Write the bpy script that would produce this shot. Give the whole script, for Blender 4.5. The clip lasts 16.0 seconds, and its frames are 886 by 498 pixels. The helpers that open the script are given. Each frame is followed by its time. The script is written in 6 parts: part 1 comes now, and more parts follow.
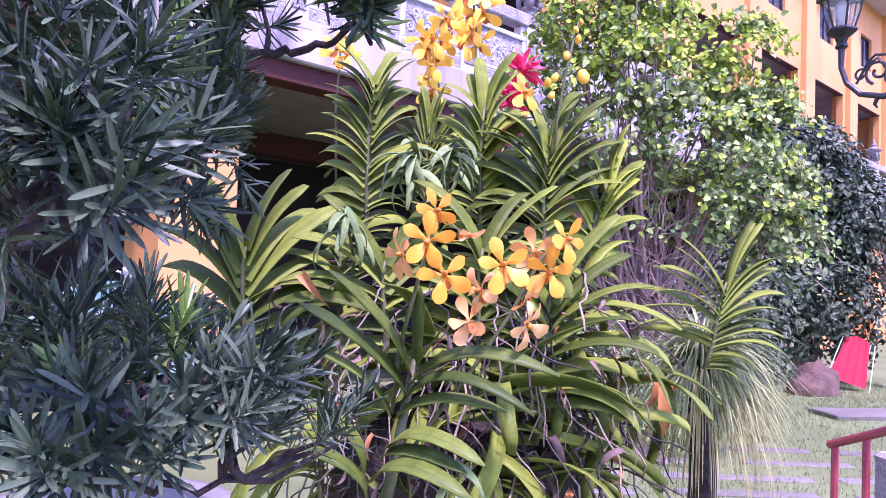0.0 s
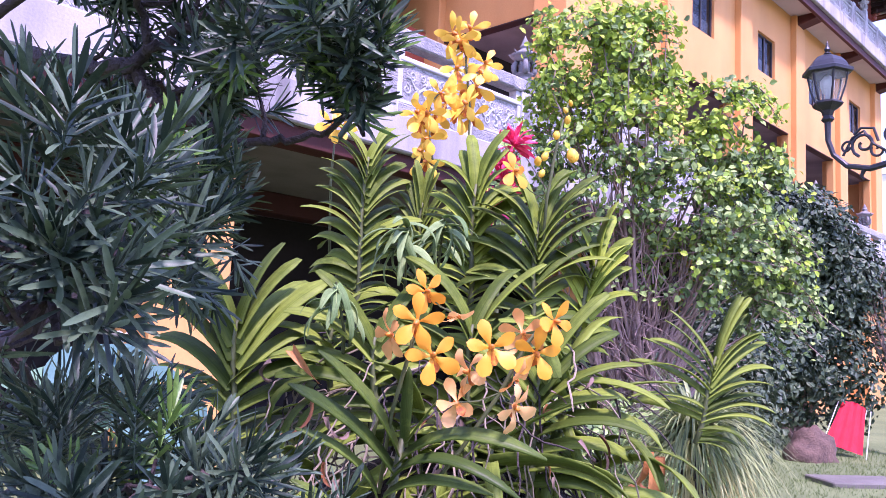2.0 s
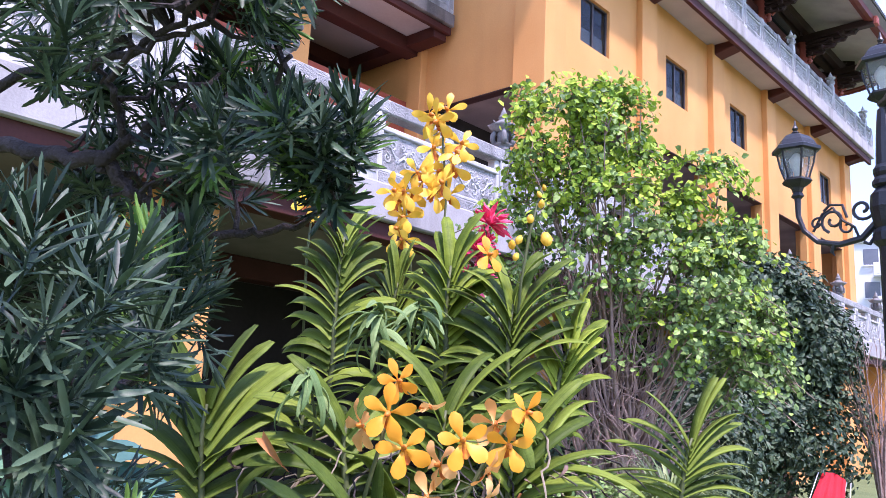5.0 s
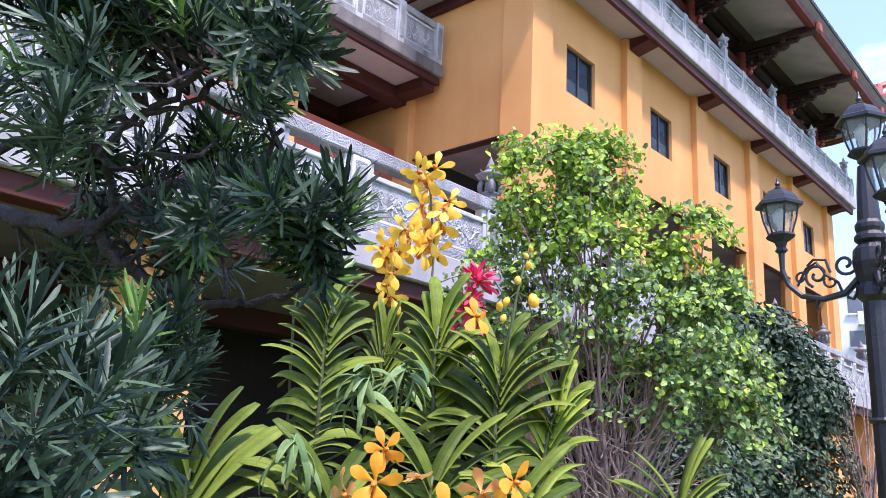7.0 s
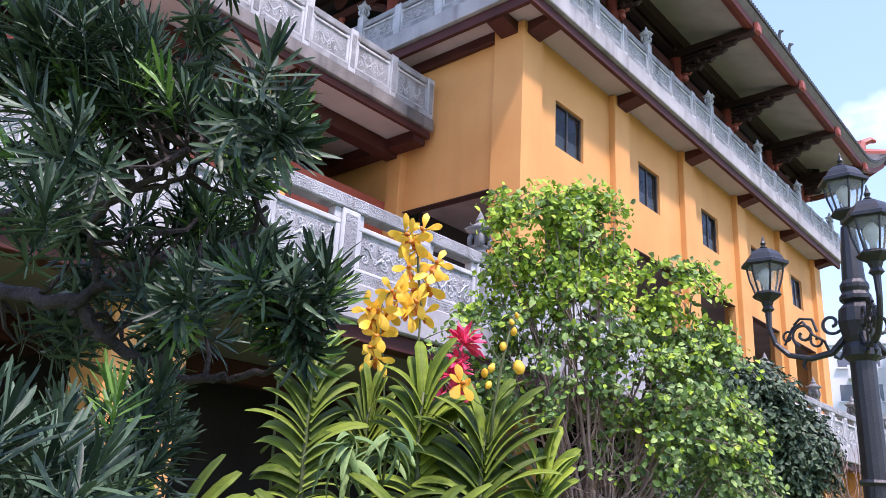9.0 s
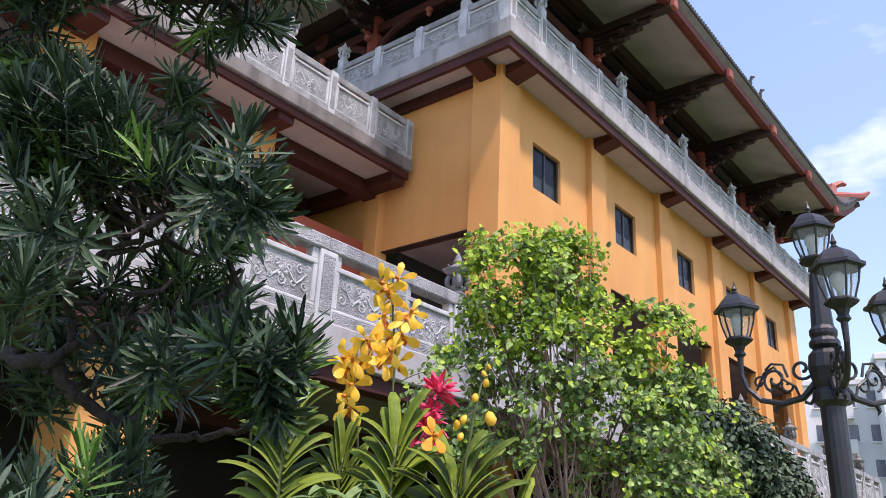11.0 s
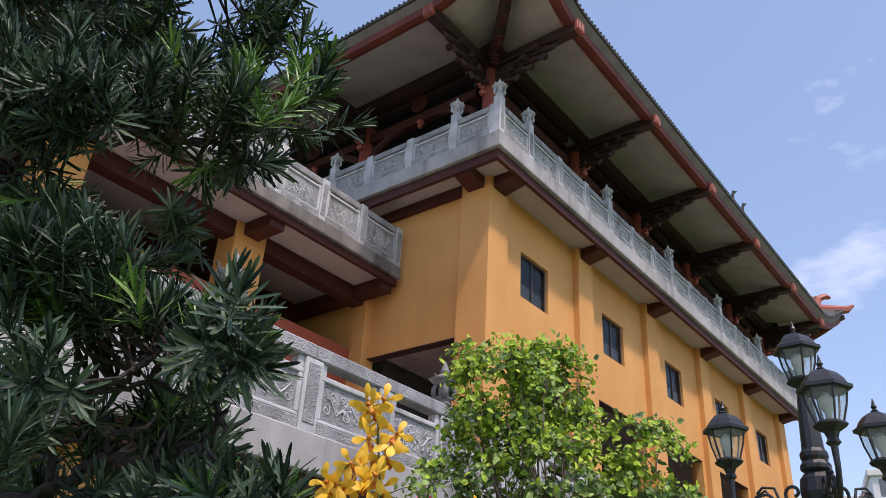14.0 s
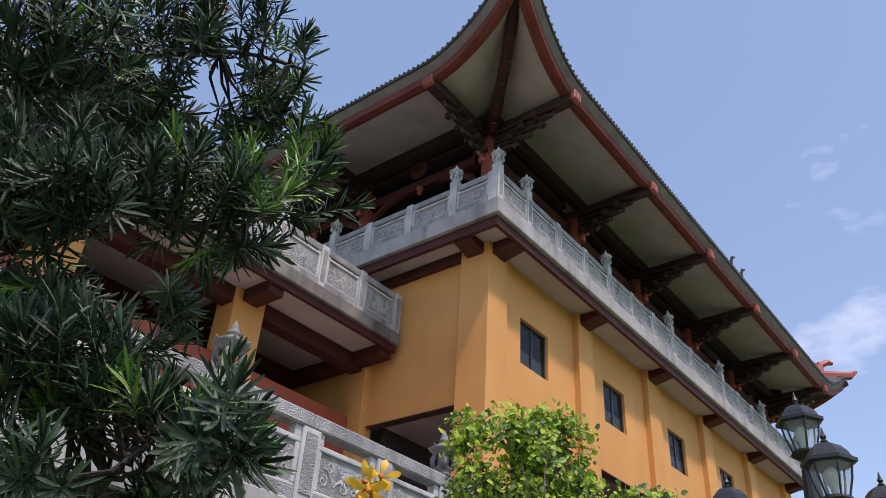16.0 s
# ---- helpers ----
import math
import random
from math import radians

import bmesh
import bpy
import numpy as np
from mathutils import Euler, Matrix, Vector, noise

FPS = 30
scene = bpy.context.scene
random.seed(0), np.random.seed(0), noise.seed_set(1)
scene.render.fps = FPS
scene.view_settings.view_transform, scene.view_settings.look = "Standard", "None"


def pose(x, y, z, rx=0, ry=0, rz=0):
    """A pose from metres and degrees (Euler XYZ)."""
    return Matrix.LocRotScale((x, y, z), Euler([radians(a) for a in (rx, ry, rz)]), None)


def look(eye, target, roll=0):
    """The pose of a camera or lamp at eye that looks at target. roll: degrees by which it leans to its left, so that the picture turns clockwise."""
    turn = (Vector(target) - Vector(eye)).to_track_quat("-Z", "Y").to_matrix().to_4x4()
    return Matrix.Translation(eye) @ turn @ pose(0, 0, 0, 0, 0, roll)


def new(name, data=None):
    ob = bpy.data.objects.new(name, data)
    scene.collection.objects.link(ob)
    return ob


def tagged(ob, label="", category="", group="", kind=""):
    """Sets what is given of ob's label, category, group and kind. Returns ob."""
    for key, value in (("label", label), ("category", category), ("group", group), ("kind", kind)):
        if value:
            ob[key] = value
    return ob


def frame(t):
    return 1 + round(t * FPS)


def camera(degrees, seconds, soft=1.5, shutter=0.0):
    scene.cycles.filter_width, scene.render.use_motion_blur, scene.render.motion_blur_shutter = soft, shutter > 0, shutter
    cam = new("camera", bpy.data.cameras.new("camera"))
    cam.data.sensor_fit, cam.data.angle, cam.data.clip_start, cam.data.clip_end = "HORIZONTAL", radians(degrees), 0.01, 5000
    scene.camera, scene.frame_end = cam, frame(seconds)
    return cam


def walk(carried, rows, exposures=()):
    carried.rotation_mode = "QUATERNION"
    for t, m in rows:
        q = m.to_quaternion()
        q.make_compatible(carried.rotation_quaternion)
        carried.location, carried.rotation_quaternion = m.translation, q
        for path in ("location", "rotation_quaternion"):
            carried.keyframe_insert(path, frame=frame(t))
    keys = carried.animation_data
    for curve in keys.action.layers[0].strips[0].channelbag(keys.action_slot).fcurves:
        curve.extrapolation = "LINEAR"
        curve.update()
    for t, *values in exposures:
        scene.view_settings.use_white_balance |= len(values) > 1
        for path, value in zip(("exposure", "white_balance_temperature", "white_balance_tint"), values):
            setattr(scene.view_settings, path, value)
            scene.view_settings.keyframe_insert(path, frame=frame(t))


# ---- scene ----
cam = camera(58.32, 16.0, soft=0.8)
# seconds, eye (x, y, z), yaw, pitch, roll
ROWS = [
    (0.0, 0.0000, 0.0000, 1.5000, -0.0000, 2.2808, -2.0201),
    (0.5, 0.0028, -0.0103, 1.5098, -0.1002, 3.3577, -2.3550),
    (1.0, 0.0034, -0.0139, 1.5191, -0.1615, 4.3677, -2.4978),
    (1.5, 0.0044, -0.0141, 1.5252, -0.2770, 5.5593, -2.5377),
    (2.0, 0.0060, -0.0197, 1.5326, -0.4276, 6.4407, -2.6727),
    (2.5, 0.0085, -0.0196, 1.5365, -0.5673, 7.4527, -2.5938),
    (3.0, 0.0094, -0.0230, 1.5450, -0.7545, 8.1204, -2.7180),
    (3.5, 0.0121, -0.0237, 1.5496, -0.9399, 8.9475, -2.6830),
    (4.0, 0.0141, -0.0233, 1.5546, -1.2201, 9.6167, -2.7244),
    (6.5, 0.0119, -0.0392, 1.5885, -2.8346, 13.7972, -2.9218),
    (7.0, 0.0106, -0.0412, 1.5953, -2.9415, 14.5752, -2.9456),
    (7.5, 0.0112, -0.0462, 1.6017, -3.0608, 15.4993, -3.0111),
    (8.0, 0.0113, -0.0461, 1.6069, -3.1504, 16.3908, -2.9652),
    (8.5, 0.0115, -0.0488, 1.6185, -3.4189, 17.3287, -3.0934),
    (9.0, 0.0171, -0.0577, 1.6228, -3.7215, 18.3006, -3.0644),
    (11.5, 0.0248, -0.1047, 1.6461, -5.6529, 22.2996, -2.7727),
    (12.0, 0.0254, -0.1122, 1.6531, -5.9766, 23.6761, -2.8029),
    (12.5, 0.0220, -0.1194, 1.6618, -6.1912, 24.9596, -2.9302),
    (13.0, 0.0203, -0.1242, 1.6648, -6.3071, 26.4667, -3.0184),
    (13.5, 0.0200, -0.1234, 1.6698, -6.4129, 27.6504, -3.1743),
    (14.0, 0.0181, -0.1273, 1.6744, -6.4511, 28.8857, -3.2202),
    (14.5, 0.0180, -0.1316, 1.6784, -6.4643, 29.9389, -3.2347),
    (15.0, 0.0167, -0.1380, 1.6859, -6.4696, 31.1504, -3.1994),
    (15.5, 0.0178, -0.1443, 1.6896, -6.5166, 32.2509, -3.2762),
    (16.0, 0.0190, -0.1472, 1.6939, -6.4780, 33.5700, -3.1885),
]
EXPOSURES = [(0, 1.7, 5620, 81), (1.5, 1.6, 5640, 73), (3.5, 1.48, 5800, 52), (6.5, 1.27, 5900, 33), (9, 1.1, 6200, 31), (11.5, 0.72, 6760, 26), (16, 0.26, 6850, 23)]
walk(cam, [(t, pose(x, y, z, 90 + pitch, roll, yaw)) for t, x, y, z, yaw, pitch, roll in ROWS], EXPOSURES)

# ---- light ----
world = bpy.data.worlds.new("sky_world")
scene.world = world
world.use_nodes = True
wn, wl = world.node_tree.nodes, world.node_tree.links
sky = wn.new("ShaderNodeTexSky")
sky.sky_type, sky.sun_disc = "NISHITA", False
SUN_TO = Vector((0.475, -0.948, 2.0)).normalized()
sky.sun_elevation = math.asin(SUN_TO.z)
sky.sun_rotation = math.atan2(SUN_TO.x, SUN_TO.y)
sky.air_density, sky.dust_density, sky.ozone_density = 1.0, 0.8, 0.3
coord = wn.new("ShaderNodeTexCoord")
stretch = wn.new("ShaderNodeMapping")
stretch.inputs["Scale"].default_value = (2.2, 2.2, 5.0)
cloud = wn.new("ShaderNodeTexNoise")
cloud.inputs["Scale"].default_value, cloud.inputs["Detail"].default_value, cloud.inputs["Roughness"].default_value = 1.6, 8.0, 0.55
ramp = wn.new("ShaderNodeValToRGB")
ramp.color_ramp.elements[0].position, ramp.color_ramp.elements[1].position = 0.64, 0.95
ramp.color_ramp.elements[0].color = (0.0, 0.0, 0.0, 1)
mixc = wn.new("ShaderNodeMixRGB")
mixc.inputs["Color2"].default_value = (7.2, 7.7, 8.6, 1)
wl.new(coord.outputs["Generated"], stretch.inputs["Vector"])
wl.new(stretch.outputs["Vector"], cloud.inputs["Vector"])
wl.new(cloud.outputs["Fac"], ramp.inputs["Fac"])
wl.new(ramp.outputs["Color"], mixc.inputs["Fac"])
haze = wn.new("ShaderNodeMixRGB")
haze.inputs["Fac"].default_value, haze.inputs["Color2"].default_value = 0.16, (3.7, 6.2, 9.8, 1)
wl.new(sky.outputs["Color"], haze.inputs["Color1"])
wl.new(haze.outputs["Color"], mixc.inputs["Color1"])
wl.new(mixc.outputs["Color"], wn["Background"].inputs["Color"])
wn["Background"].inputs["Strength"].default_value = 0.15
sun = new("sun", bpy.data.lights.new("sun", "SUN"))
sun.data.energy, sun.data.angle, sun.data.color = 2.9, radians(5), (1.0, 0.92, 0.84)
sun.matrix_world = look(SUN_TO * 50, (0, 0, 0))


# ---- materials ----
def material(name, dark, light, scale=4.0, rough=0.7, bump=0.2, fine=40.0, metal=0.0, random_mix=0.0, island=False, stain=0.0, spec=0.5, thin=0.0, rib=0.0):
    """Two-scale varied surface: dark to light by a broad noise, a fine noise for grain and relief."""
    m = bpy.data.materials.new(name)
    m.use_nodes = True
    n, l = m.node_tree.nodes, m.node_tree.links
    b = n["Principled BSDF"]
    b.inputs["Roughness"].default_value, b.inputs["Metallic"].default_value = rough, metal
    b.inputs["Specular IOR Level"].default_value = spec
    tc = n.new("ShaderNodeTexCoord")
    big, small = n.new("ShaderNodeTexNoise"), n.new("ShaderNodeTexNoise")
    big.inputs["Scale"].default_value, big.inputs["Detail"].default_value = scale, 6
    small.inputs["Scale"].default_value, small.inputs["Detail"].default_value = fine, 4
    for s in (big, small):
        l.new(tc.outputs["Object"], s.inputs["Vector"])
    r = n.new("ShaderNodeValToRGB")
    r.color_ramp.elements[0].position, r.color_ramp.elements[1].position = 0.3, 0.7
    r.color_ramp.elements[0].color, r.color_ramp.elements[1].color = (*dark, 1), (*light, 1)
    mix = n.new("ShaderNodeMath")
    mix.operation = "MULTIPLY_ADD"
    mix.inputs[1].default_value = 0.35
    l.new(small.outputs["Fac"], mix.inputs[0])
    sub = n.new("ShaderNodeMath")
    sub.operation = "MULTIPLY_ADD"
    sub.inputs[1].default_value, sub.inputs[2].default_value = 0.9, -0.12
    l.new(big.outputs["Fac"], sub.inputs[0])
    l.new(sub.outputs[0], mix.inputs[2])
    value = mix.outputs[0]
    if random_mix:
        src = n.new("ShaderNodeNewGeometry").outputs["Random Per Island"] if island else n.new("ShaderNodeObjectInfo").outputs["Random"]
        ma = n.new("ShaderNodeMath")
        ma.operation = "MULTIPLY_ADD"
        ma.inputs[1].default_value = random_mix
        l.new(src, ma.inputs[0])
        sc = n.new("ShaderNodeMath")
        sc.operation = "MULTIPLY_ADD"
        sc.inputs[1].default_value, sc.inputs[2].default_value = 1 - random_mix * 0.6, -random_mix * 0.2
        l.new(value, sc.inputs[0])
        l.new(sc.outputs[0], ma.inputs[2])
        value = ma.outputs[0]
    l.new(value, r.inputs["Fac"])
    colour = r.outputs["Color"]
    if stain:
        st = n.new("ShaderNodeTexNoise")
        st.inputs["Scale"].default_value, st.inputs["Detail"].default_value = scale * 0.6, 8
        mp = n.new("ShaderNodeMapping")
        mp.inputs["Scale"].default_value = (2.5, 2.5, 0.35)
        l.new(tc.outputs["Object"], mp.inputs["Vector"])
        l.new(mp.outputs["Vector"], st.inputs["Vector"])
        sr = n.new("ShaderNodeValToRGB")
        sr.color_ramp.elements[0].position, sr.color_ramp.elements[1].position = 0.5, 0.75
        sr.color_ramp.elements[0].color, sr.color_ramp.elements[1].color = (1, 1, 1, 1), (1 - stain, 1 - stain, 1 - stain, 1)
        mu = n.new("ShaderNodeMixRGB")
        mu.blend_type = "MULTIPLY"
        mu.inputs["Fac"].default_value = 1
        l.new(st.outputs["Fac"], sr.inputs["Fac"])
        l.new(colour, mu.inputs["Color1"])
        l.new(sr.outputs["Color"], mu.inputs["Color2"])
        colour = mu.outputs["Color"]
    if rib:
        sep, edge = n.new("ShaderNodeSeparateXYZ"), n.new("ShaderNodeMath")
        l.new(tc.outputs["Object"], sep.inputs[0])
        edge.operation = "ABSOLUTE"
        l.new(sep.outputs["Y"], edge.inputs[0])
        rr = n.new("ShaderNodeValToRGB")
        e = rr.color_ramp.elements
        e[0].position, e[1].position = 0.0, 0.009
        e[0].color, e[1].color = (0.68, 0.72, 0.6, 1), (0.95, 0.95, 0.95, 1)
        e.new(0.055).color = (1, 1, 1, 1)
        e.new(0.076).color = (1.18, 1.16, 1.1, 1)
        l.new(edge.outputs[0], rr.inputs["Fac"])
        streak, smap = n.new("ShaderNodeTexNoise"), n.new("ShaderNodeMapping")
        smap.inputs["Scale"].default_value = (2.0, 70.0, 5.0)
        streak.inputs["Scale"].default_value, streak.inputs["Detail"].default_value = 1.0, 3
        l.new(tc.outputs["Object"], smap.inputs["Vector"])
        l.new(smap.outputs["Vector"], streak.inputs["Vector"])
        sr2 = n.new("ShaderNodeValToRGB")
        sr2.color_ramp.elements[0].position, sr2.color_ramp.elements[1].position = 0.3, 0.7
        sr2.color_ramp.elements[0].color, sr2.color_ramp.elements[1].color = (1 - rib, 1 - rib, 1 - rib, 1), (1, 1, 1, 1)
        l.new(streak.outputs["Fac"], sr2.inputs["Fac"])
        for extra in (rr, sr2):
            mu = n.new("ShaderNodeMixRGB")
            mu.blend_type = "MULTIPLY"
            mu.inputs["Fac"].default_value = 1
            l.new(colour, mu.inputs["Color1"])
            l.new(extra.outputs["Color"], mu.inputs["Color2"])
            colour = mu.outputs["Color"]
    l.new(colour, b.inputs["Base Color"])
    if bump:
        bp = n.new("ShaderNodeBump")
        bp.inputs["Strength"].default_value, bp.inputs["Distance"].default_value = bump, 0.02
        l.new(small.outputs["Fac"], bp.inputs["Height"])
        l.new(bp.outputs["Normal"], b.inputs["Normal"])
    if thin:
        tr, ms = n.new("ShaderNodeBsdfTranslucent"), n.new("ShaderNodeMixShader")
        l.new(colour, tr.inputs["Color"])
        ms.inputs[0].default_value = thin
        l.new(b.outputs[0], ms.inputs[1])
        l.new(tr.outputs[0], ms.inputs[2])
        l.new(ms.outputs[0], n["Material Output"].inputs["Surface"])
    return m


def carved(name, dark, light, scale):
    """Weathered grey stone with carved scrolls."""
    m = material(name, dark, light, 2.0, 0.85, 0.0, 30, stain=0.5)
    n, l = m.node_tree.nodes, m.node_tree.links
    b = n["Principled BSDF"]
    tc = n.new("ShaderNodeTexCoord")
    warp = n.new("ShaderNodeTexNoise")
    warp.inputs["Scale"].default_value, warp.inputs["Detail"].default_value, warp.inputs["Distortion"].default_value = scale, 2, 3.0
    l.new(tc.outputs["Object"], warp.inputs["Vector"])
    w = n.new("ShaderNodeMath")
    w.operation = "SINE"
    k = n.new("ShaderNodeMath")
    k.operation = "MULTIPLY"
    k.inputs[1].default_value = 26
    l.new(warp.outputs["Fac"], k.inputs[0])
    l.new(k.outputs[0], w.inputs[0])
    bp = n.new("ShaderNodeBump")
    bp.inputs["Strength"].default_value, bp.inputs["Distance"].default_value = 0.5, 0.025
    l.new(w.outputs[0], bp.inputs["Height"])
    l.new(bp.outputs["Normal"], b.inputs["Normal"])
    return m


def glass(name, tint, rough=0.03, alpha=0.3):
    m = bpy.data.materials.new(name)
    m.use_nodes = True
    n, l = m.node_tree.nodes, m.node_tree.links
    b = n["Principled BSDF"]
    b.inputs["Base Color"].default_value, b.inputs["Roughness"].default_value = (*tint, 1), rough
    b.inputs["Specular IOR Level"].default_value = 0.3
    t, ms = n.new("ShaderNodeBsdfTransparent"), n.new("ShaderNodeMixShader")
    t.inputs["Color"].default_value = (0.9, 0.93, 0.92, 1)
    ms.inputs[0].default_value = alpha
    l.new(t.outputs[0], ms.inputs[1])
    l.new(b.outputs[0], ms.inputs[2])
    l.new(ms.outputs[0], n["Material Output"].inputs["Surface"])
    return m


M_WALL = material("ochre_plaster", (0.6, 0.275, 0.075), (0.7, 0.35, 0.11), 0.5, 0.75, 0.08, 30, stain=0.12)
M_SOFFIT = material("pale_soffit", (0.4, 0.34, 0.33), (0.48, 0.42, 0.4), 0.7, 0.8, 0.05, 20, stain=0.1)
M_BROWN = material("red_brown_paint", (0.048, 0.012, 0.0095), (0.08, 0.021, 0.016), 1.2, 0.65, 0.1, 30, spec=0.3)
M_DARKWOOD = material("dark_bracket_wood", (0.022, 0.009, 0.009), (0.045, 0.016, 0.014), 2.0, 0.6, 0.2, 30)
M_FASCIA = material("weathered_red_paint", (0.12, 0.026, 0.018), (0.2, 0.045, 0.03), 1.5, 0.6, 0.1, 30, spec=0.3)
M_RED = material("red_lacquer", (0.29, 0.068, 0.047), (0.4, 0.102, 0.07), 1.5, 0.5, 0.1, 30)
M_PARAPET = material("rust_red_paint", (0.30, 0.06, 0.03), (0.36, 0.08, 0.04), 1.0, 0.6, 0.05, 30)
M_CONC = material("grey_concrete", (0.29, 0.28, 0.28), (0.43, 0.42, 0.415), 1.2, 0.85, 0.2, 40, stain=0.6)
M_OLDCONC = material("weathered_brown_grey_concrete", (0.12, 0.105, 0.095), (0.26, 0.24, 0.225), 1.2, 0.9, 0.3, 40, stain=0.7)
M_STONE = material("grey_stone", (0.38, 0.385, 0.39), (0.56, 0.565, 0.57), 2.5, 0.85, 0.3, 60, stain=0.5)
M_CARVED = carved("carved_grey_stone", (0.22, 0.222, 0.225), (0.42, 0.425, 0.43), 7.0)
M_FINIAL = material("dark_weathered_stone", (0.12, 0.12, 0.12), (0.24, 0.24, 0.24), 6, 0.85, 0.3, 60)
M_TILE = material("grey_green_roof_tile", (0.03, 0.03, 0.028), (0.07, 0.068, 0.06), 3, 0.5, 0.2, 40)
M_EAVE = material("pale_eave_board", (0.14, 0.115, 0.105), (0.21, 0.175, 0.16), 2, 0.7, 0.1, 40)
M_UNDER = material("grey_eave_panel", (0.36, 0.305, 0.295), (0.45, 0.39, 0.38), 1.0, 0.8, 0.05, 30, stain=0.15)
# Darker copy of the panel grey; the shade is put into its colour.
M_SHADEGREY = material("shade_dimmed_mauve_grey", (0.16, 0.135, 0.138), (0.22, 0.19, 0.19), 1.0, 0.85, 0.05, 30, stain=0.2)
M_WIN = glass("window_glass", (0.02, 0.025, 0.03), 0.04, 0.45)
# Pale blue colour stands in for the reflection low in the windows.
M_REFLECTION = material("painted_pane_reflection", (0.5, 0.54, 0.6), (0.6, 0.64, 0.7), 2, 0.7, 0.05)
M_WFRAME = material("dark_window_frame", (0.03, 0.022, 0.02), (0.06, 0.045, 0.04), 5, 0.5, 0.05, 30)
# Near-black base stands in for the shade inside storeys and gallery.
M_INSHADE = material("shade_black_inner_wall", (0.015, 0.012, 0.012), (0.032, 0.026, 0.026), 0.6, 0.9, 0.05, 10)
M_IRON = material("black_cast_iron", (0.007, 0.007, 0.008), (0.018, 0.018, 0.02), 8, 0.42, 0.15, 80, spec=0.6)
M_LGLASS = glass("lantern_glass", (0.75, 0.77, 0.74), 0.06, 0.20)
M_BULB = material("white_bulb", (0.7, 0.68, 0.6), (0.8, 0.78, 0.7), 5, 0.3, 0.0)
M_GRASS = material("lawn", (0.078, 0.116, 0.036), (0.142, 0.188, 0.066), 0.8, 0.95, 0.5, 60)
M_BLADE = material("grass_blade", (0.06, 0.11, 0.025), (0.17, 0.24, 0.075), 3, 0.8, 0.0, 20, random_mix=0.8, island=True, thin=0.2)
M_PAVER = material("pale_paving_stone", (0.09, 0.088, 0.07), (0.165, 0.16, 0.13), 3, 0.85, 0.3, 60, random_mix=0.4)
M_ROCK = material("brown_rock", (0.04, 0.024, 0.017), (0.15, 0.095, 0.065), 5, 0.85, 0.8, 30)
M_REDCLOTH = material("red_cloth", (0.62, 0.01, 0.018), (0.78, 0.02, 0.035), 6, 0.8, 0.3, 50)
M_WHITE = material("white_metal", (0.6, 0.6, 0.58), (0.75, 0.75, 0.73), 6, 0.4, 0.05)
M_REDIRON = material("red_painted_iron", (0.24, 0.035, 0.045), (0.36, 0.06, 0.07), 8, 0.45, 0.2, 60)
M_GRANITE = material("speckled_granite", (0.16, 0.16, 0.18), (0.48, 0.48, 0.50), 70, 0.6, 0.2, 160)
M_APT = material("white_render_facade", (0.66, 0.66, 0.66), (0.78, 0.78, 0.77), 0.15, 0.8, 0.0, 2, stain=0.15)
M_APTWIN = material("distant_window", (0.10, 0.11, 0.13), (0.20, 0.21, 0.23), 0.6, 0.2, 0.0)
M_VLEAF = material("vanda_leaf", (0.078, 0.128, 0.015), (0.24, 0.325, 0.042), 5, 0.55, 0.08, 30, random_mix=0.6, thin=0.16, rib=0.3, spec=0.2)
M_VLEAF_Y = material("bright_vanda_leaf", (0.125, 0.195, 0.016), (0.32, 0.42, 0.042), 5, 0.55, 0.08, 30, random_mix=0.5, thin=0.2, rib=0.25, spec=0.2)
M_VLEAF_D = material("mature_vanda_leaf", (0.05, 0.095, 0.014), (0.18, 0.265, 0.038), 5, 0.5, 0.08, 30, random_mix=0.5, thin=0.12, rib=0.25, spec=0.3)
M_PALE = material("pale_leaf", (0.13, 0.25, 0.07), (0.27, 0.4, 0.14), 6, 0.75, 0.1, 40, random_mix=0.5, thin=0.2, rib=0.3)
M_DEAD = material("dead_orange_leaf", (0.13, 0.045, 0.014), (0.46, 0.19, 0.05), 6, 0.7, 0.2, 40, random_mix=0.8)
M_DEADP = material("withered_mauve_leaf", (0.06, 0.04, 0.03), (0.19, 0.128, 0.1), 6, 0.8, 0.2, 40, random_mix=0.8)
M_STEM = material("orchid_stem", (0.05, 0.07, 0.02), (0.12, 0.14, 0.05), 10, 0.6, 0.1)
M_ROOT = material("pale_aerial_root", (0.1, 0.078, 0.048), (0.3, 0.255, 0.175), 14, 0.9, 0.2, 60, random_mix=0.6, island=True)
M_LOG = material("dark_fern_root", (0.012, 0.009, 0.007), (0.055, 0.04, 0.03), 14, 0.95, 1.0, 60)
M_PODO = material("podocarpus_leaf", (0.010, 0.027, 0.016), (0.072, 0.122, 0.066), 10, 0.48, 0.05, 60, random_mix=0.6, island=True, spec=0.34)
M_PODO_N = material("young_podocarpus_leaf", (0.055, 0.15, 0.025), (0.16, 0.3, 0.055), 10, 0.4, 0.05, 60, random_mix=0.5, island=True, thin=0.15)
M_BARK = material("dark_bark", (0.014, 0.011, 0.01), (0.06, 0.045, 0.042), 14, 0.9, 0.9, 50)
M_BUSHLEAF = material("shrub_leaf", (0.09, 0.165, 0.052), (0.27, 0.4, 0.11), 0.9, 0.55, 0.0, 20, random_mix=0.75, island=True, thin=0.15, spec=0.35)
M_BUSHTOP = material("young_shrub_leaf", (0.165, 0.3, 0.025), (0.39, 0.53, 0.05), 0.9, 0.6, 0.0, 20, random_mix=0.7, island=True, thin=0.22, spec=0.3)
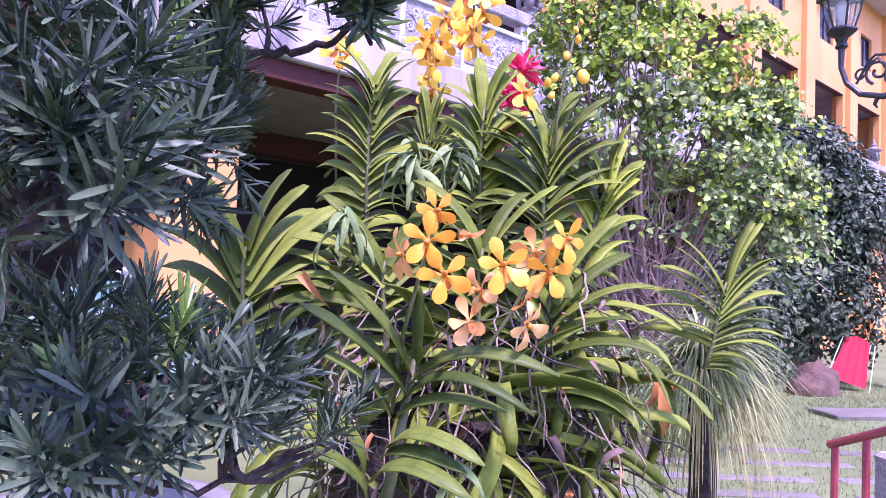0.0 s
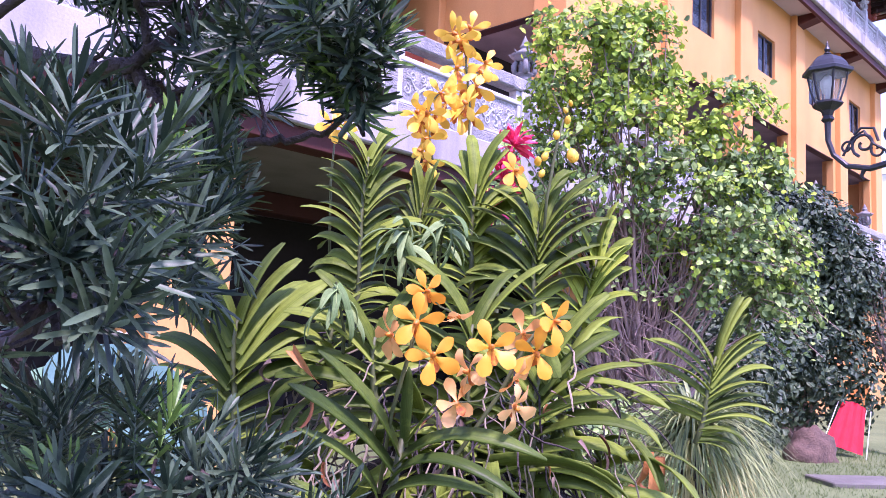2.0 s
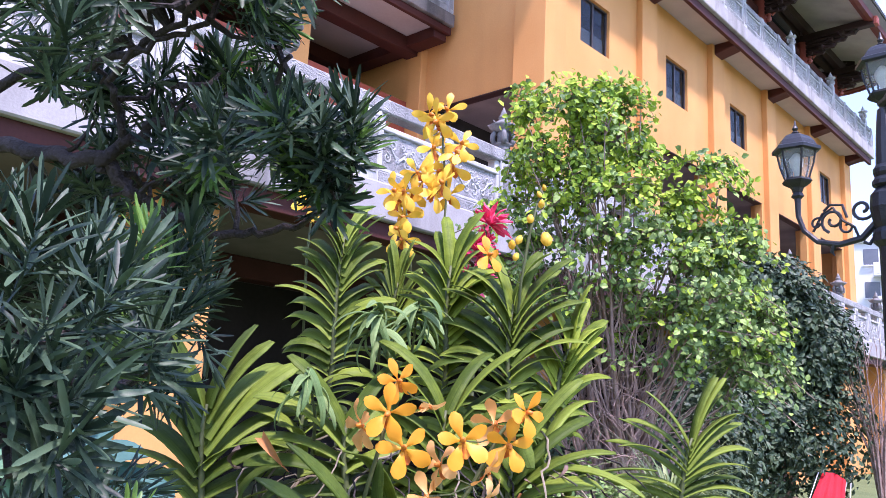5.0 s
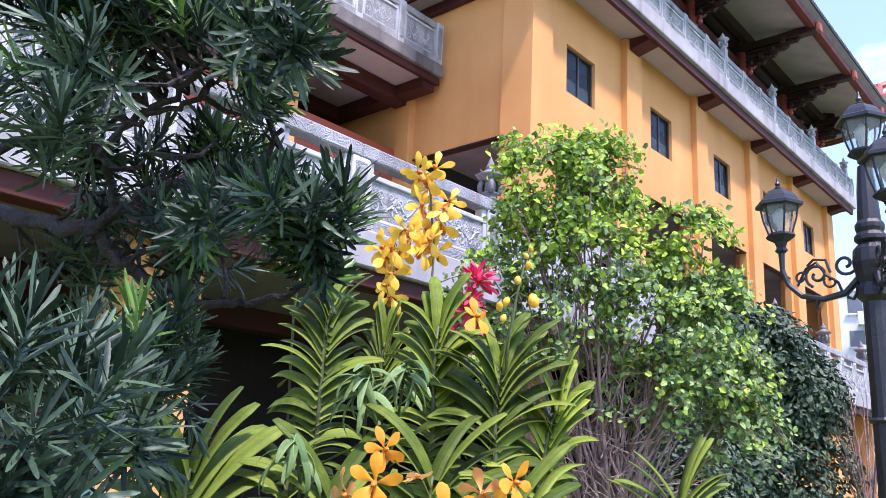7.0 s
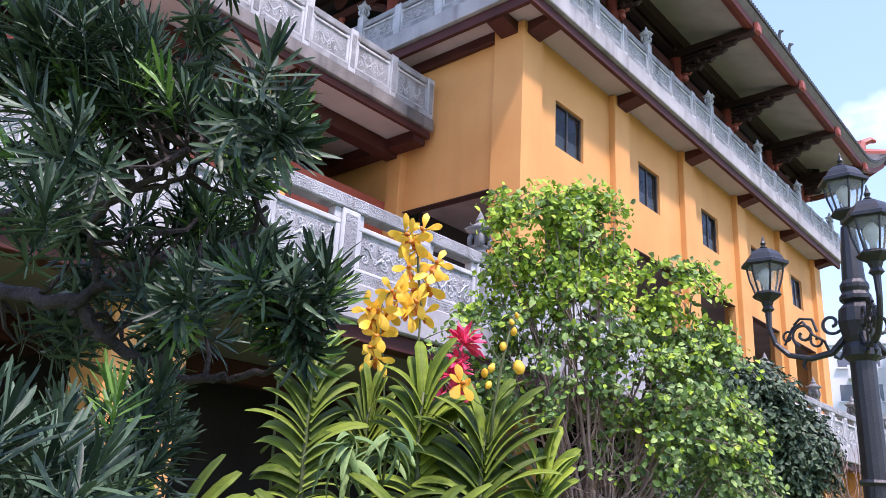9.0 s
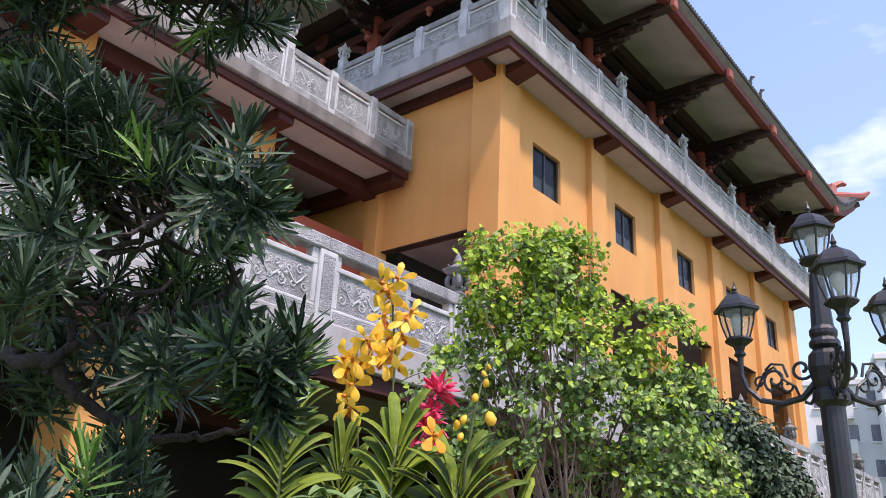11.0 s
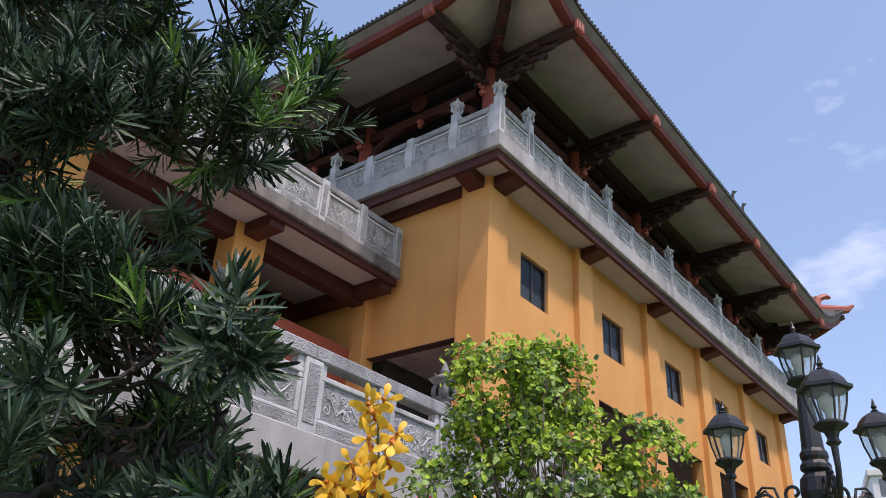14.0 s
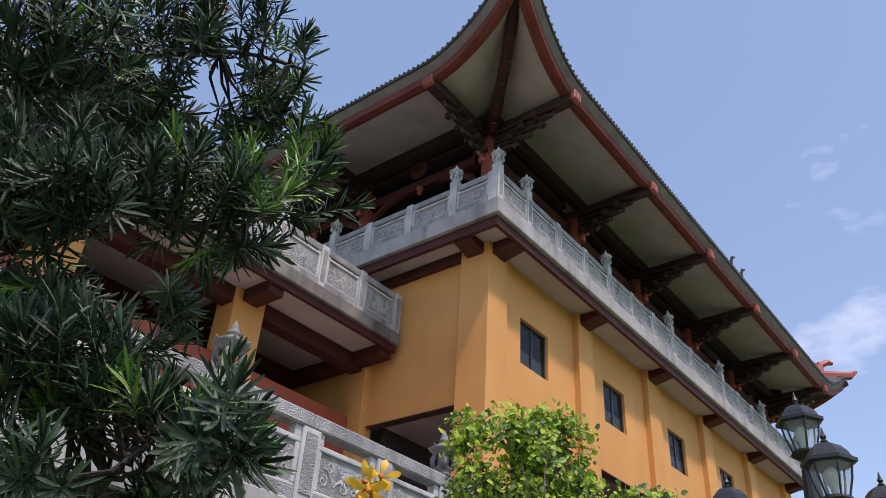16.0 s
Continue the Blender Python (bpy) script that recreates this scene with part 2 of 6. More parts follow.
M_BUSHSTEM = material("mauve_grey_stem", (0.19, 0.12, 0.10), (0.4, 0.285, 0.24), 6, 0.8, 0.3, 30)
M_DARKSHRUB = material("dark_shrub_leaf", (0.032, 0.062, 0.036), (0.1, 0.15, 0.078), 1.5, 0.5, 0.0, 20, random_mix=0.7, island=True, thin=0.08, spec=0.35)
M_PONY = material("strap_grass_leaf", (0.1, 0.16, 0.05), (0.3, 0.36, 0.13), 3, 0.55, 0.0, 20, random_mix=0.8, island=True, thin=0.15)
M_STRAW = material("dry_straw_leaf", (0.19, 0.2, 0.055), (0.4, 0.38, 0.14), 3, 0.7, 0.0, 20, random_mix=0.8, island=True, thin=0.15)
M_LOTUS = material("blue_green_lotus_leaf", (0.04, 0.12, 0.1), (0.09, 0.2, 0.165), 3, 0.9, 0.1, 30, thin=0.1)
M_LOTUSG = material("green_lotus_leaf", (0.07, 0.17, 0.09), (0.14, 0.27, 0.14), 3, 0.6, 0.1, 30, thin=0.1)
M_WHITEFL = material("white_petal", (0.75, 0.74, 0.72), (0.85, 0.84, 0.82), 6, 0.6, 0.0)
M_PINKRED = material("crimson_petal", (0.62, 0.025, 0.09), (0.84, 0.08, 0.19), 12, 0.5, 0.1, 60, random_mix=0.5, island=True, thin=0.15)
M_PETAL = material("golden_petal", (0.82, 0.31, 0.008), (0.92, 0.43, 0.022), 18, 0.5, 0.05, 60, random_mix=0.4, thin=0.25)
M_PETALP = material("pale_apricot_petal", (0.84, 0.4, 0.11), (0.88, 0.52, 0.19), 18, 0.55, 0.05, 60, random_mix=0.4, thin=0.25)
M_PETALY = material("yellow_petal", (0.84, 0.47, 0.018), (0.93, 0.62, 0.06), 18, 0.5, 0.05, 60, random_mix=0.4, thin=0.25)
M_LIP = material("red_speckled_lip", (0.4, 0.06, 0.01), (0.85, 0.34, 0.02), 90, 0.5, 0.1, 160)
M_POT = material("weathered_stone_pot", (0.12, 0.12, 0.105), (0.2, 0.2, 0.175), 5, 0.8, 0.2)


# ---- mesh tools ----
class Acc:
    """Gathers vertices and faces for one mesh."""

    def __init__(self):
        self.v, self.f = [], []

    def add(self, v, f):
        k = len(self.v)
        self.v.extend(tuple(p) for p in v)
        self.f.extend(tuple(i + k for i in q) for q in f)
        return self

    def box(self, x0, x1, y0, y1, z0, z1, c=0.01):
        """A box with chamfered edges."""
        c = min(c, 0.4 * min(x1 - x0, y1 - y0, z1 - z0))
        vs, index = [], {}
        for i, x in enumerate((x0, x1)):
            for j, y in enumerate((y0, y1)):
                for k, z in enumerate((z0, z1)):
                    sx, sy, sz = (c, -c)[i], (c, -c)[j], (c, -c)[k]
                    for a, p in enumerate(((x, y + sy, z + sz), (x + sx, y, z + sz), (x + sx, y + sy, z))):
                        index[i, j, k, a] = len(vs)
                        vs.append(p)
        fs = []
        ring = ((0, 0), (1, 0), (1, 1), (0, 1))
        for s in (0, 1):
            fs.append([index[s, p, q, 0] for p, q in ring][:: 1 if s else -1])
            fs.append([index[p, s, q, 1] for p, q in ring][:: -1 if s else 1])
            fs.append([index[p, q, s, 2] for p, q in ring][:: 1 if s else -1])
        for p in (0, 1):
            for q in (0, 1):
                fs.append([index[p, q, 0, 0], index[p, q, 1, 0], index[p, q, 1, 1], index[p, q, 0, 1]])
                fs.append([index[p, 0, q, 0], index[p, 1, q, 0], index[p, 1, q, 2], index[p, 0, q, 2]])
                fs.append([index[0, p, q, 1], index[1, p, q, 1], index[1, p, q, 2], index[0, p, q, 2]])
                for s in (0, 1):
                    fs.append([index[p, q, s, a] for a in range(3)])
        return self.add(vs, fs)

    def tube(self, pts, radii, sides=8, cap=True):
        """A tapered round bar along points."""
        pts = [Vector(p) for p in pts]
        if not hasattr(radii, "__len__"):
            radii = [radii] * len(pts)
        vs, up = [], Vector((0.13, 0.27, 0.95))
        for i, p in enumerate(pts):
            d = (pts[min(i + 1, len(pts) - 1)] - pts[max(i - 1, 0)]).normalized()
            a = d.cross(up)
            a = a.normalized() if a.length > 1e-4 else d.orthogonal().normalized()
            b = a.cross(d)
            up = b
            for s in range(sides):
                w = 2 * math.pi * s / sides
                vs.append(p + (a * math.cos(w) + b * math.sin(w)) * radii[i])
        fs = [(i * sides + s, i * sides + (s + 1) % sides, (i + 1) * sides + (s + 1) % sides, (i + 1) * sides + s)
              for i in range(len(pts) - 1) for s in range(sides)]
        if cap:
            fs += [tuple(range(sides))[::-1], tuple(range((len(pts) - 1) * sides, len(pts) * sides))]
        return self.add(vs, fs)

    def lathe(self, profile, sides=12, at=(0, 0, 0), turn=0.0):
        """A turned body from (radius, height) pairs."""
        vs = []
        for r, z in profile:
            for s in range(sides):
                w = 2 * math.pi * (s + turn) / sides
                vs.append((at[0] + r * math.cos(w), at[1] + r * math.sin(w), at[2] + z))
        n = len(profile)
        fs = [(i * sides + s, i * sides + (s + 1) % sides, (i + 1) * sides + (s + 1) % sides, (i + 1) * sides + s)
              for i in range(n - 1) for s in range(sides)]
        fs += [tuple(range(sides))[::-1], tuple(range((n - 1) * sides, n * sides))]
        return self.add(vs, fs)

    def mesh(self, name, mat, smooth=False):
        me = bpy.data.meshes.new(name)
        me.from_pydata(self.v, [], self.f)
        me.materials.append(mat)
        if smooth:
            me.polygons.foreach_set("use_smooth", [True] * len(me.polygons))
        me.update()
        return me


def part(name, acc, mat, parent=None, label="", smooth=False, m=None):
    """Links gathered geometry (or a ready mesh) as one object under a thing or a part."""
    me = acc.mesh(name, mat, smooth) if isinstance(acc, Acc) else acc
    ob = new(name, me)
    if parent:
        ob.parent = parent
    if m is not None:
        ob.matrix_basis = m
    return tagged(ob, label)


def thing(name, m, label, category, group="", kind=""):
    ob = new(name)
    ob.matrix_basis = m
    ob.empty_display_size = 0.1
    return tagged(ob, label, category, group, kind)


def box_part(name, dims, mat, parent, c=0.012, label=""):
    return part(name, Acc().box(*dims, c), mat, parent, label)


# ---- ground ----
def ground_sheet():
    a = Acc()
    xs = [-2500, -300, -60] + [-20 + 1.0 * i for i in range(61)] + [90, 300, 2500]
    ys = [-2500, -300, -40] + [-10 + 1.0 * i for i in range(51)] + [70, 300, 2500]
    for y in ys:
        for x in xs:
            near = abs(x) < 45 and -12 < y < 45
            a.v.append((x, y, 0.03 * noise.noise((x * 0.35, y * 0.35, 0)) if near else -0.02))
    w = len(xs)
    a.f = [(j * w + i, j * w + i + 1, (j + 1) * w + i + 1, (j + 1) * w + i) for j in range(len(ys) - 1) for i in range(w - 1)]
    tagged(part("ground", a, M_GRASS, smooth=True), "clipped green lawn with worn patches", "ground", kind="structure")


ground_sheet()

# ---- temple ----
HOME = pose(2.549, 16.967, 0, 0, 0, 45.88)
BAY, COLW = 4.611, 0.86
END = 5 * BAY + COLW                      # far end of the long side
DEEP = 15.0                               # depth of the main block
FLOOR1, HEAD, SOFF, SLAB = 4.25, 9.16, 13.5, 14.09

WIN_X, WIN_Z0, WIN_Z1 = 1.77, 10.74, 12.08   # upper windows

temple = thing("temple_building", HOME, "ochre plastered temple hall with grey stone balconies", "building")


def wall_with_holes(x0, x1, z0, z1, y0, y1, holes):
    """A wall along x, cut round rectangular holes (x0, x1, z0, z1): one closed sheet with its reveals."""
    a = Acc()
    cells = []
    xs = sorted({x0, x1, *[h[0] for h in holes], *[h[1] for h in holes]})
    for p, q in zip(xs[:-1], xs[1:]):
        z = z0
        for h in sorted((h for h in holes if h[0] < q - 1e-6 and h[1] > p + 1e-6), key=lambda h: h[2]):
            if h[2] > z + 1e-6:
                cells.append((p, q, z, h[2]))
            z = h[3]
        if z < z1 - 1e-6:
            cells.append((p, q, z, z1))
    zs = sorted({z0, z1, *[h[2] for h in holes], *[h[3] for h in holes]})
    solid = {}
    for i, (p, q) in enumerate(zip(xs[:-1], xs[1:])):
        for j, (r, s) in enumerate(zip(zs[:-1], zs[1:])):
            solid[i, j] = any(c[0] <= p + 1e-6 and c[1] >= q - 1e-6 and c[2] <= r + 1e-6 and c[3] >= s - 1e-6 for c in cells)
    nz = len(zs)
    for y in (y0, y1):
        a.v += [(x, y, z) for x in xs for z in zs]
    off = len(xs) * nz
    for (i, j), full in solid.items():
        if not full:
            continue
        k = [i * nz + j, (i + 1) * nz + j, (i + 1) * nz + j + 1, i * nz + j + 1]
        a.f += [tuple(k), tuple(v + off for v in k[::-1])]
        for (di, dj), (m, n) in (((0, -1), (0, 1)), ((1, 0), (1, 2)), ((0, 1), (2, 3)), ((-1, 0), (3, 0))):
            if not solid.get((i + di, j + dj)):
                a.f.append((k[n], k[m], k[m] + off, k[n] + off))
    return a


def window_unit(x, y, z0, z1, w):
    win = part("window", Acc().box(x, x + w, y - 0.02, y + 0.05, z0, z0 + 0.05).box(x, x + w, y - 0.02, y + 0.05, z1 - 0.05, z1)
               .box(x, x + 0.05, y - 0.02, y + 0.05, z0 + 0.05, z1 - 0.05).box(x + w - 0.05, x + w, y - 0.02, y + 0.05, z0 + 0.05, z1 - 0.05)
               .box(x + w / 2 - 0.03, x + w / 2 + 0.03, y - 0.022, y + 0.052, z0 + 0.05, z1 - 0.05), M_WFRAME, temple, "dark framed sliding window")
    for k in (0, 1):
        p = x + 0.05 + k * (w / 2 - 0.02)
        part("pane", Acc().box(p, p + w / 2 - 0.08, y + 0.01 + 0.015 * k, y + 0.016 + 0.015 * k, z0 + 0.05, z1 - 0.05, 0.001), M_WIN, win)
    # Panel added behind the glass to imitate its pale lower reflection.
    part("reflection_panel", Acc().box(x + 0.06, x + w - 0.06, y + 0.08, y + 0.09, z0 + 0.04, z0 + 0.40 * (z1 - z0), 0.001), M_REFLECTION, win, "pale half-height panel imitating a reflection in the glass")


def tapered_beam(x0, x1, reach=-0.62, back=0.3, deep=0.40, shallow=0.20):
    """A bracket beam along y that grows deeper towards the wall."""
    z, c = SOFF - 0.003, 0.02
    a = Acc()
    for y, d in ((reach, shallow), (back, deep)):
        a.v += [(x0, y, z), (x1, y, z), (x1, y, z - d + c), (x1 - c, y, z - d), (x0 + c, y, z - d), (x0, y, z - d + c)]
    a.f = [tuple(range(6))[::-1], tuple(range(6, 12))] + [(i, (i + 1) % 6, 6 + (i + 1) % 6, 6 + i) for i in range(6)]
    return a


def long_side():
    holes = []
    for i in range(5):
        x = i * BAY
        holes += [(x + WIN_X, x + WIN_X + 1.396, WIN_Z0, WIN_Z1), (x + 1.35, x + 4.36, FLOOR1, HEAD)]
    part("wall", wall_with_holes(COLW, END - COLW, FLOOR1, SOFF, 0.2, 0.45, holes), M_WALL, temple)
    for i in range(5):
        window_unit(i * BAY + WIN_X, 0.3, WIN_Z0, WIN_Z1, 1.396)
        box_part("lintel_trim", (i * BAY + 1.35, i * BAY + 4.36, 0.18, 0.47, HEAD - 0.035, HEAD + 0.003), M_DARKWOOD, temple)
    for i in range(6):
        x = i * BAY
        box_part("column", (x, x + COLW, 0, 0.94 if i == 0 else 0.7, 0.0, SOFF), M_WALL, temple, 0.02)
        part("beam_end", tapered_beam(x + 0.14, x + COLW - 0.16), M_BROWN, temple)


def short_side():
    a = Acc()
    a.box(0.16, 0.4, 0.94, 3.95, HEAD, SOFF, 0.0005)
    part("wall", a, M_WALL, temple)
    box_part("lintel_trim", (0.14, 0.42, 0.94, 3.95, HEAD - 0.035, HEAD + 0.003), M_DARKWOOD, temple)
    box_part("column", (-0.06, 0.4, 3.95, 4.45, FLOOR1, 11.1), M_WALL, temple, 0.02)
    box_part("wall", (0.02, 0.3, 4.45, DEEP, FLOOR1, SOFF), M_WALL, temple)
    part("beam_end", tapered_beam(-0.72, -0.2), M_BROWN, temple, m=pose(0, 0, 0, 0, 0, -90))
    box_part("trim_beam", (0.0, 0.157, 0.94, 5.0, SOFF - 0.3, SOFF - 0.003), M_BROWN, temple)
    box_part("wall", (0.3, END, DEEP - 0.3, DEEP, FLOOR1, SOFF), M_WALL, temple)
    box_part("wall", (END - 0.3, END, 0.7, DEEP - 0.3, 0.0, SOFF), M_WALL, temple)
    # inner faces of the open storey, their shade put into the colour
    box_part("inner_wall", (0.6, END - 0.4, 3.6, 3.8, FLOOR1, HEAD + 0.2), M_INSHADE, temple)
    # Ceiling takes the shade-darkened grey in place of the pale soffit.
    box_part("inner_ceiling", (0.32, END - 0.35, 0.46, 3.6, HEAD + 0.02, HEAD + 0.16), M_SHADEGREY, temple)
    box_part("inner_wall", (0.6, END - 0.4, 2.2, 2.4, 9.4, SOFF - 0.1), M_INSHADE, temple)


def upper_slab():
    part("roof_terrace_slab", Acc().box(-0.84, END + 0.84, -0.84, DEEP + 0.8, 13.62, SLAB, 0.02), M_CONC, temple, "pale grey concrete slab edge")
    box_part("slab_trim", (-0.72, END + 0.72, -0.72, -0.60, 13.33, 13.617), M_BROWN, temple, 0.01, "red-brown painted edge beam")
    box_part("slab_trim", (-0.72, -0.60, -0.60, DEEP, 13.33, 13.617), M_BROWN, temple, 0.01, "red-brown painted edge beam")
    part("soffit", Acc().box(-0.60, END + 0.6, -0.60, DEEP, SOFF + 0.002, 13.615, 0.004), M_SOFFIT, temple)


def wing():
    """The projecting wing with its loggia and balcony."""
    part("balcony_slab", Acc().box(-18, -0.002, 2.87, 9.0, 11.16, 11.5, 0.02), M_OLDCONC, temple, "weathered grey concrete balcony slab")
    box_part("balcony_trim", (-18, -0.01, 2.97, 3.09, 10.96, 11.157), M_BROWN, temple)
    part("soffit", Acc().box(-18, -0.07, 3.09, 9.0, 11.08, 11.155, 0.004), M_SOFFIT, temple)
    for i in range(4):
        x = -4.56 - BAY * i if i else -4.56
        box_part("column", (x, x + 0.9, 4.0, 4.7, FLOOR1, 11.077), M_WALL, temple, 0.02)
    for i in range(5):
        x = -0.52 if i == 0 else -4.56 - BAY * (i - 1) + 0.2
        box_part("cantilever_beam", (x, x + 0.46, 3.09, 8.8, 10.77, 11.076), M_BROWN, temple, 0.015)
    box_part("cross_beam", (-18, -0.5, 6.4, 6.75, 10.7, 11.074), M_BROWN, temple)
    box_part("edge_beam", (-18, -0.08, 4.08, 4.5, 10.66, 11.07), M_BROWN, temple, 0.015, "deep red-brown beam along the loggia")
    box_part("parapet", (-18, -0.07, 4.42, 4.62, 7.9, 9.45), M_PARAPET, temple, 0.01, "rust-red painted parapet")
    # Back wall coloured dark grey to imitate the shade inside the loggia.
    box_part("inner_wall", (-18, -0.01, 8.8, 9.0, FLOOR1, 11.075), M_SHADEGREY, temple)
    box_part("wall", (-18, -0.07, 4.64, 4.8, FLOOR1, 7.9), M_WALL, temple)


def terrace():
    part("terrace_slab", Acc().box(-22, END + 3, -3.0, 0.0, 3.78, FLOOR1, 0.02).box(-22, -0.01, 0.0, 9.0, 3.78, FLOOR1 - 0.004, 0.0005), M_CONC, temple, "stained grey concrete terrace edge")
    part("terrace_trim", Acc().box(-22, END + 3, -2.9, -2.6, 3.56, 3.78, 0.01), M_BROWN, temple)
    # Shade under the terrace is put into this soffit's colour.
    part("soffit", Acc().box(-22, END + 3, -2.6, 8.0, 3.7, 3.775, 0.004), M_SHADEGREY, temple)
    for i in (0, 1, 4, 5, 6, 7):
        x = -14.9 + BAY * i
        box_part("column", (x, x + 0.86, -2.5, -1.7, 0, 3.7), M_WALL, temple, 0.02)
        box_part("ceiling_beam", (x + 0.2, x + 0.66, -2.6, 8.0, 3.3, 3.7), M_BROWN, temple, 0.015)
    for y in (0.5,):
        box_part("ceiling_beam", (-22, END, y, y + 0.4, 3.36, 3.698), M_BROWN, temple, 0.015)
    # Three near-black walls imitate the deep shade under the terrace.
    box_part("inner_wall", (-22, END + 3, 3.0, 3.3, 0, 3.7), M_INSHADE, temple)
    box_part("inner_wall", (-22.2, -21.9, -2.4, 5.8, 0, 3.7), M_INSHADE, temple)
    box_part("inner_wall", (2.0, 2.3, -1.6, 5.5, 0, 3.7), M_INSHADE, temple)
    box_part("inner_wall", (2.3, END + 3, -1.9, -1.6, 0, 3.7), M_WALL, temple)


long_side()
short_side()
upper_slab()
wing()
terrace()


# ---- balustrades ----
def finial_mesh(h, mat):
    """A small stone lantern: foot, belly, hexagonal roof, spire."""
    a = Acc()
    a.lathe([(0.17 * h, 0), (0.19 * h, 0.04 * h), (0.13 * h, 0.09 * h), (0.15 * h, 0.13 * h), (0.20 * h, 0.17 * h)], 12)
    for s in range(4):
        w = math.pi / 4 + s * math.pi / 2
        p = [(0.165 * h * math.cos(w + d) * k, 0.165 * h * math.sin(w + d) * k, z * h) for d, k, z in ((0, 1.05, 0.16), (0, 1.3, 0.25), (0, 1.3, 0.34), (0, 1.0, 0.45))]
        a.tube(p, [0.055 * h, 0.06 * h, 0.06 * h, 0.05 * h], 6)
    a.lathe([(0.13 * h, 0.16 * h), (0.12 * h, 0.3 * h), (0.13 * h, 0.44 * h)], 8)
    a.lathe([(0.18 * h, 0.44 * h), (0.20 * h, 0.47 * h), (0.29 * h, 0.53 * h), (0.31 * h, 0.57 * h), (0.19 * h, 0.63 * h), (0.10 * h, 0.70 * h), (0.09 * h, 0.72 * h),
             (0.12 * h, 0.75 * h), (0.09 * h, 0.79 * h), (0.07 * h, 0.82 * h), (0.075 * h, 0.85 * h), (0.03 * h, 0.94 * h), (0.004 * h, 1.0 * h)], 12)
    for s in range(6):
        w = s * math.pi / 3
        a.tube([(0.24 * h * math.cos(w), 0.24 * h * math.sin(w), 0.57 * h), (0.30 * h * math.cos(w), 0.30 * h * math.sin(w), 0.575 * h), (0.34 * h * math.cos(w), 0.34 * h * math.sin(w), 0.615 * h)], [0.03 * h, 0.022 * h, 0.008 * h], 5)
    return a.mesh("lantern_finial", mat, True)


FIN_S, FIN_L = finial_mesh(0.64, M_STONE), finial_mesh(0.72, M_FINIAL)


def coil(cx, cz, r, turns, start, sign=1, n=11):
    return [(cx + r * (1 - 0.8 * i / (n - 1)) * math.cos(start + sign * turns * 6.283 * i / (n - 1)), 0,
             cz + r * (1 - 0.8 * i / (n - 1)) * math.sin(start + sign * turns * 6.283 * i / (n - 1))) for i in range(n)]


def relief_mesh(seed):
    """Carved foliage scrolls on a field 1 wide and 0.5 high."""
    r = random.Random(seed)
    a = Acc()
    a.tube([(-0.42 + 0.084 * i, 0, 0.09 * math.sin(i * 1.25 + seed)) for i in range(11)], 0.018, 5)
    for i in range(9):
        x = -0.4 + 0.1 * i
        up = 1 if i % 2 else -1
        a.tube(coil(x, up * r.uniform(0.08, 0.14), r.uniform(0.055, 0.085), r.uniform(1.0, 1.4), r.uniform(0, 6.28), up), 0.013, 5)
    for i in range(5):
        w = i * 1.2566
        a.tube([(0.02 * math.cos(w), 0, 0.02 * math.sin(w)), (0.085 * math.cos(w), 0, 0.085 * math.sin(w))], [0.012, 0.03], 5)
    return a.mesh("carved_relief", M_STONE)


RELIEFS = [relief_mesh(k) for k in range(3)]


def balustrade(m, posts, z, height, finials, fin, label, post_w=0.24, gap=0.05):
    """A stone balustrade along local x: carved posts, pierced panels, rail, stone lanterns on some posts."""
    b = thing("balustrade", HOME @ m, label, "balustrade", "stone balustrades")
    for i, x in enumerate(posts):
        w = post_w / 2
        top = height - 0.19 if fin is FIN_L else height + (0.22 if i in finials else 0.02)
        p = part("post", Acc().box(x - w, x + w, -0.11, 0.11, z, z + top, 0.012), M_STONE, b)
        part("carved_field", Acc().box(x - w + 0.05, x + w - 0.05, -0.122, -0.10, z + 0.12, z + min(height - 0.12, top - 0.06), 0.008), M_CARVED, p)
        if i in finials:
            part("lantern_finial", fin, None, b, "small weathered stone lantern", m=pose(x, 0, z + (height if fin is FIN_L else top) - 0.005))
    for p, q in zip(posts[:-1], posts[1:]):
        x0, x1 = p + post_w / 2, q - post_w / 2
        r0, r1 = (p + 0.001, q - 0.001) if fin is FIN_L else (x0, x1)
        part("rail", Acc().box(r0, r1, -0.115 if fin is FIN_L else -0.09, 0.115 if fin is FIN_L else 0.09, z + height - 0.19, z + height, 0.02), M_CARVED, b)
        part("base_rail", Acc().box(x0, x1, -0.1, 0.1, z, z + 0.17, 0.015), M_CARVED, b)
        zt = z + height - 0.19 - gap
        pan = part("panel", Acc().box(x0, x1, -0.05, 0.05, z + 0.17, zt, 0.004), M_CARVED, b)
        fr = Acc()
        fr.box(x0, x1, -0.085, 0.085, zt - 0.07, zt, 0.012).box(x0, x1, -0.085, 0.085, z + 0.17, z + 0.22, 0.012)
        fr.box(x0, x0 + 0.07, -0.085, 0.085, z + 0.22, zt - 0.07, 0.012).box(x1 - 0.07, x1, -0.085, 0.085, z + 0.22, zt - 0.07, 0.012)
        part("frame", fr, M_STONE, pan)
        wide, high = x1 - x0 - 0.16, zt - z - 0.31
        for face in (-0.052, 0.052):
            part("carved_relief", RELIEFS[int(x0 * 7) % 3], None, pan, m=Matrix.Translation(((x0 + x1) / 2, face, (zt + z + 0.15) / 2)) @ Matrix.Diagonal((wide, 0.9, high * 2, 1)))
        for s in (x0 + 0.05, x1 - 0.05):
            part("rail_block", Acc().box(s - 0.05, s + 0.05, -0.07, 0.07, zt, z + height - 0.19, 0.01), M_STONE, b)
    return b


def run(x0, step, n):
    return [x0 + step * i for i in range(n)]


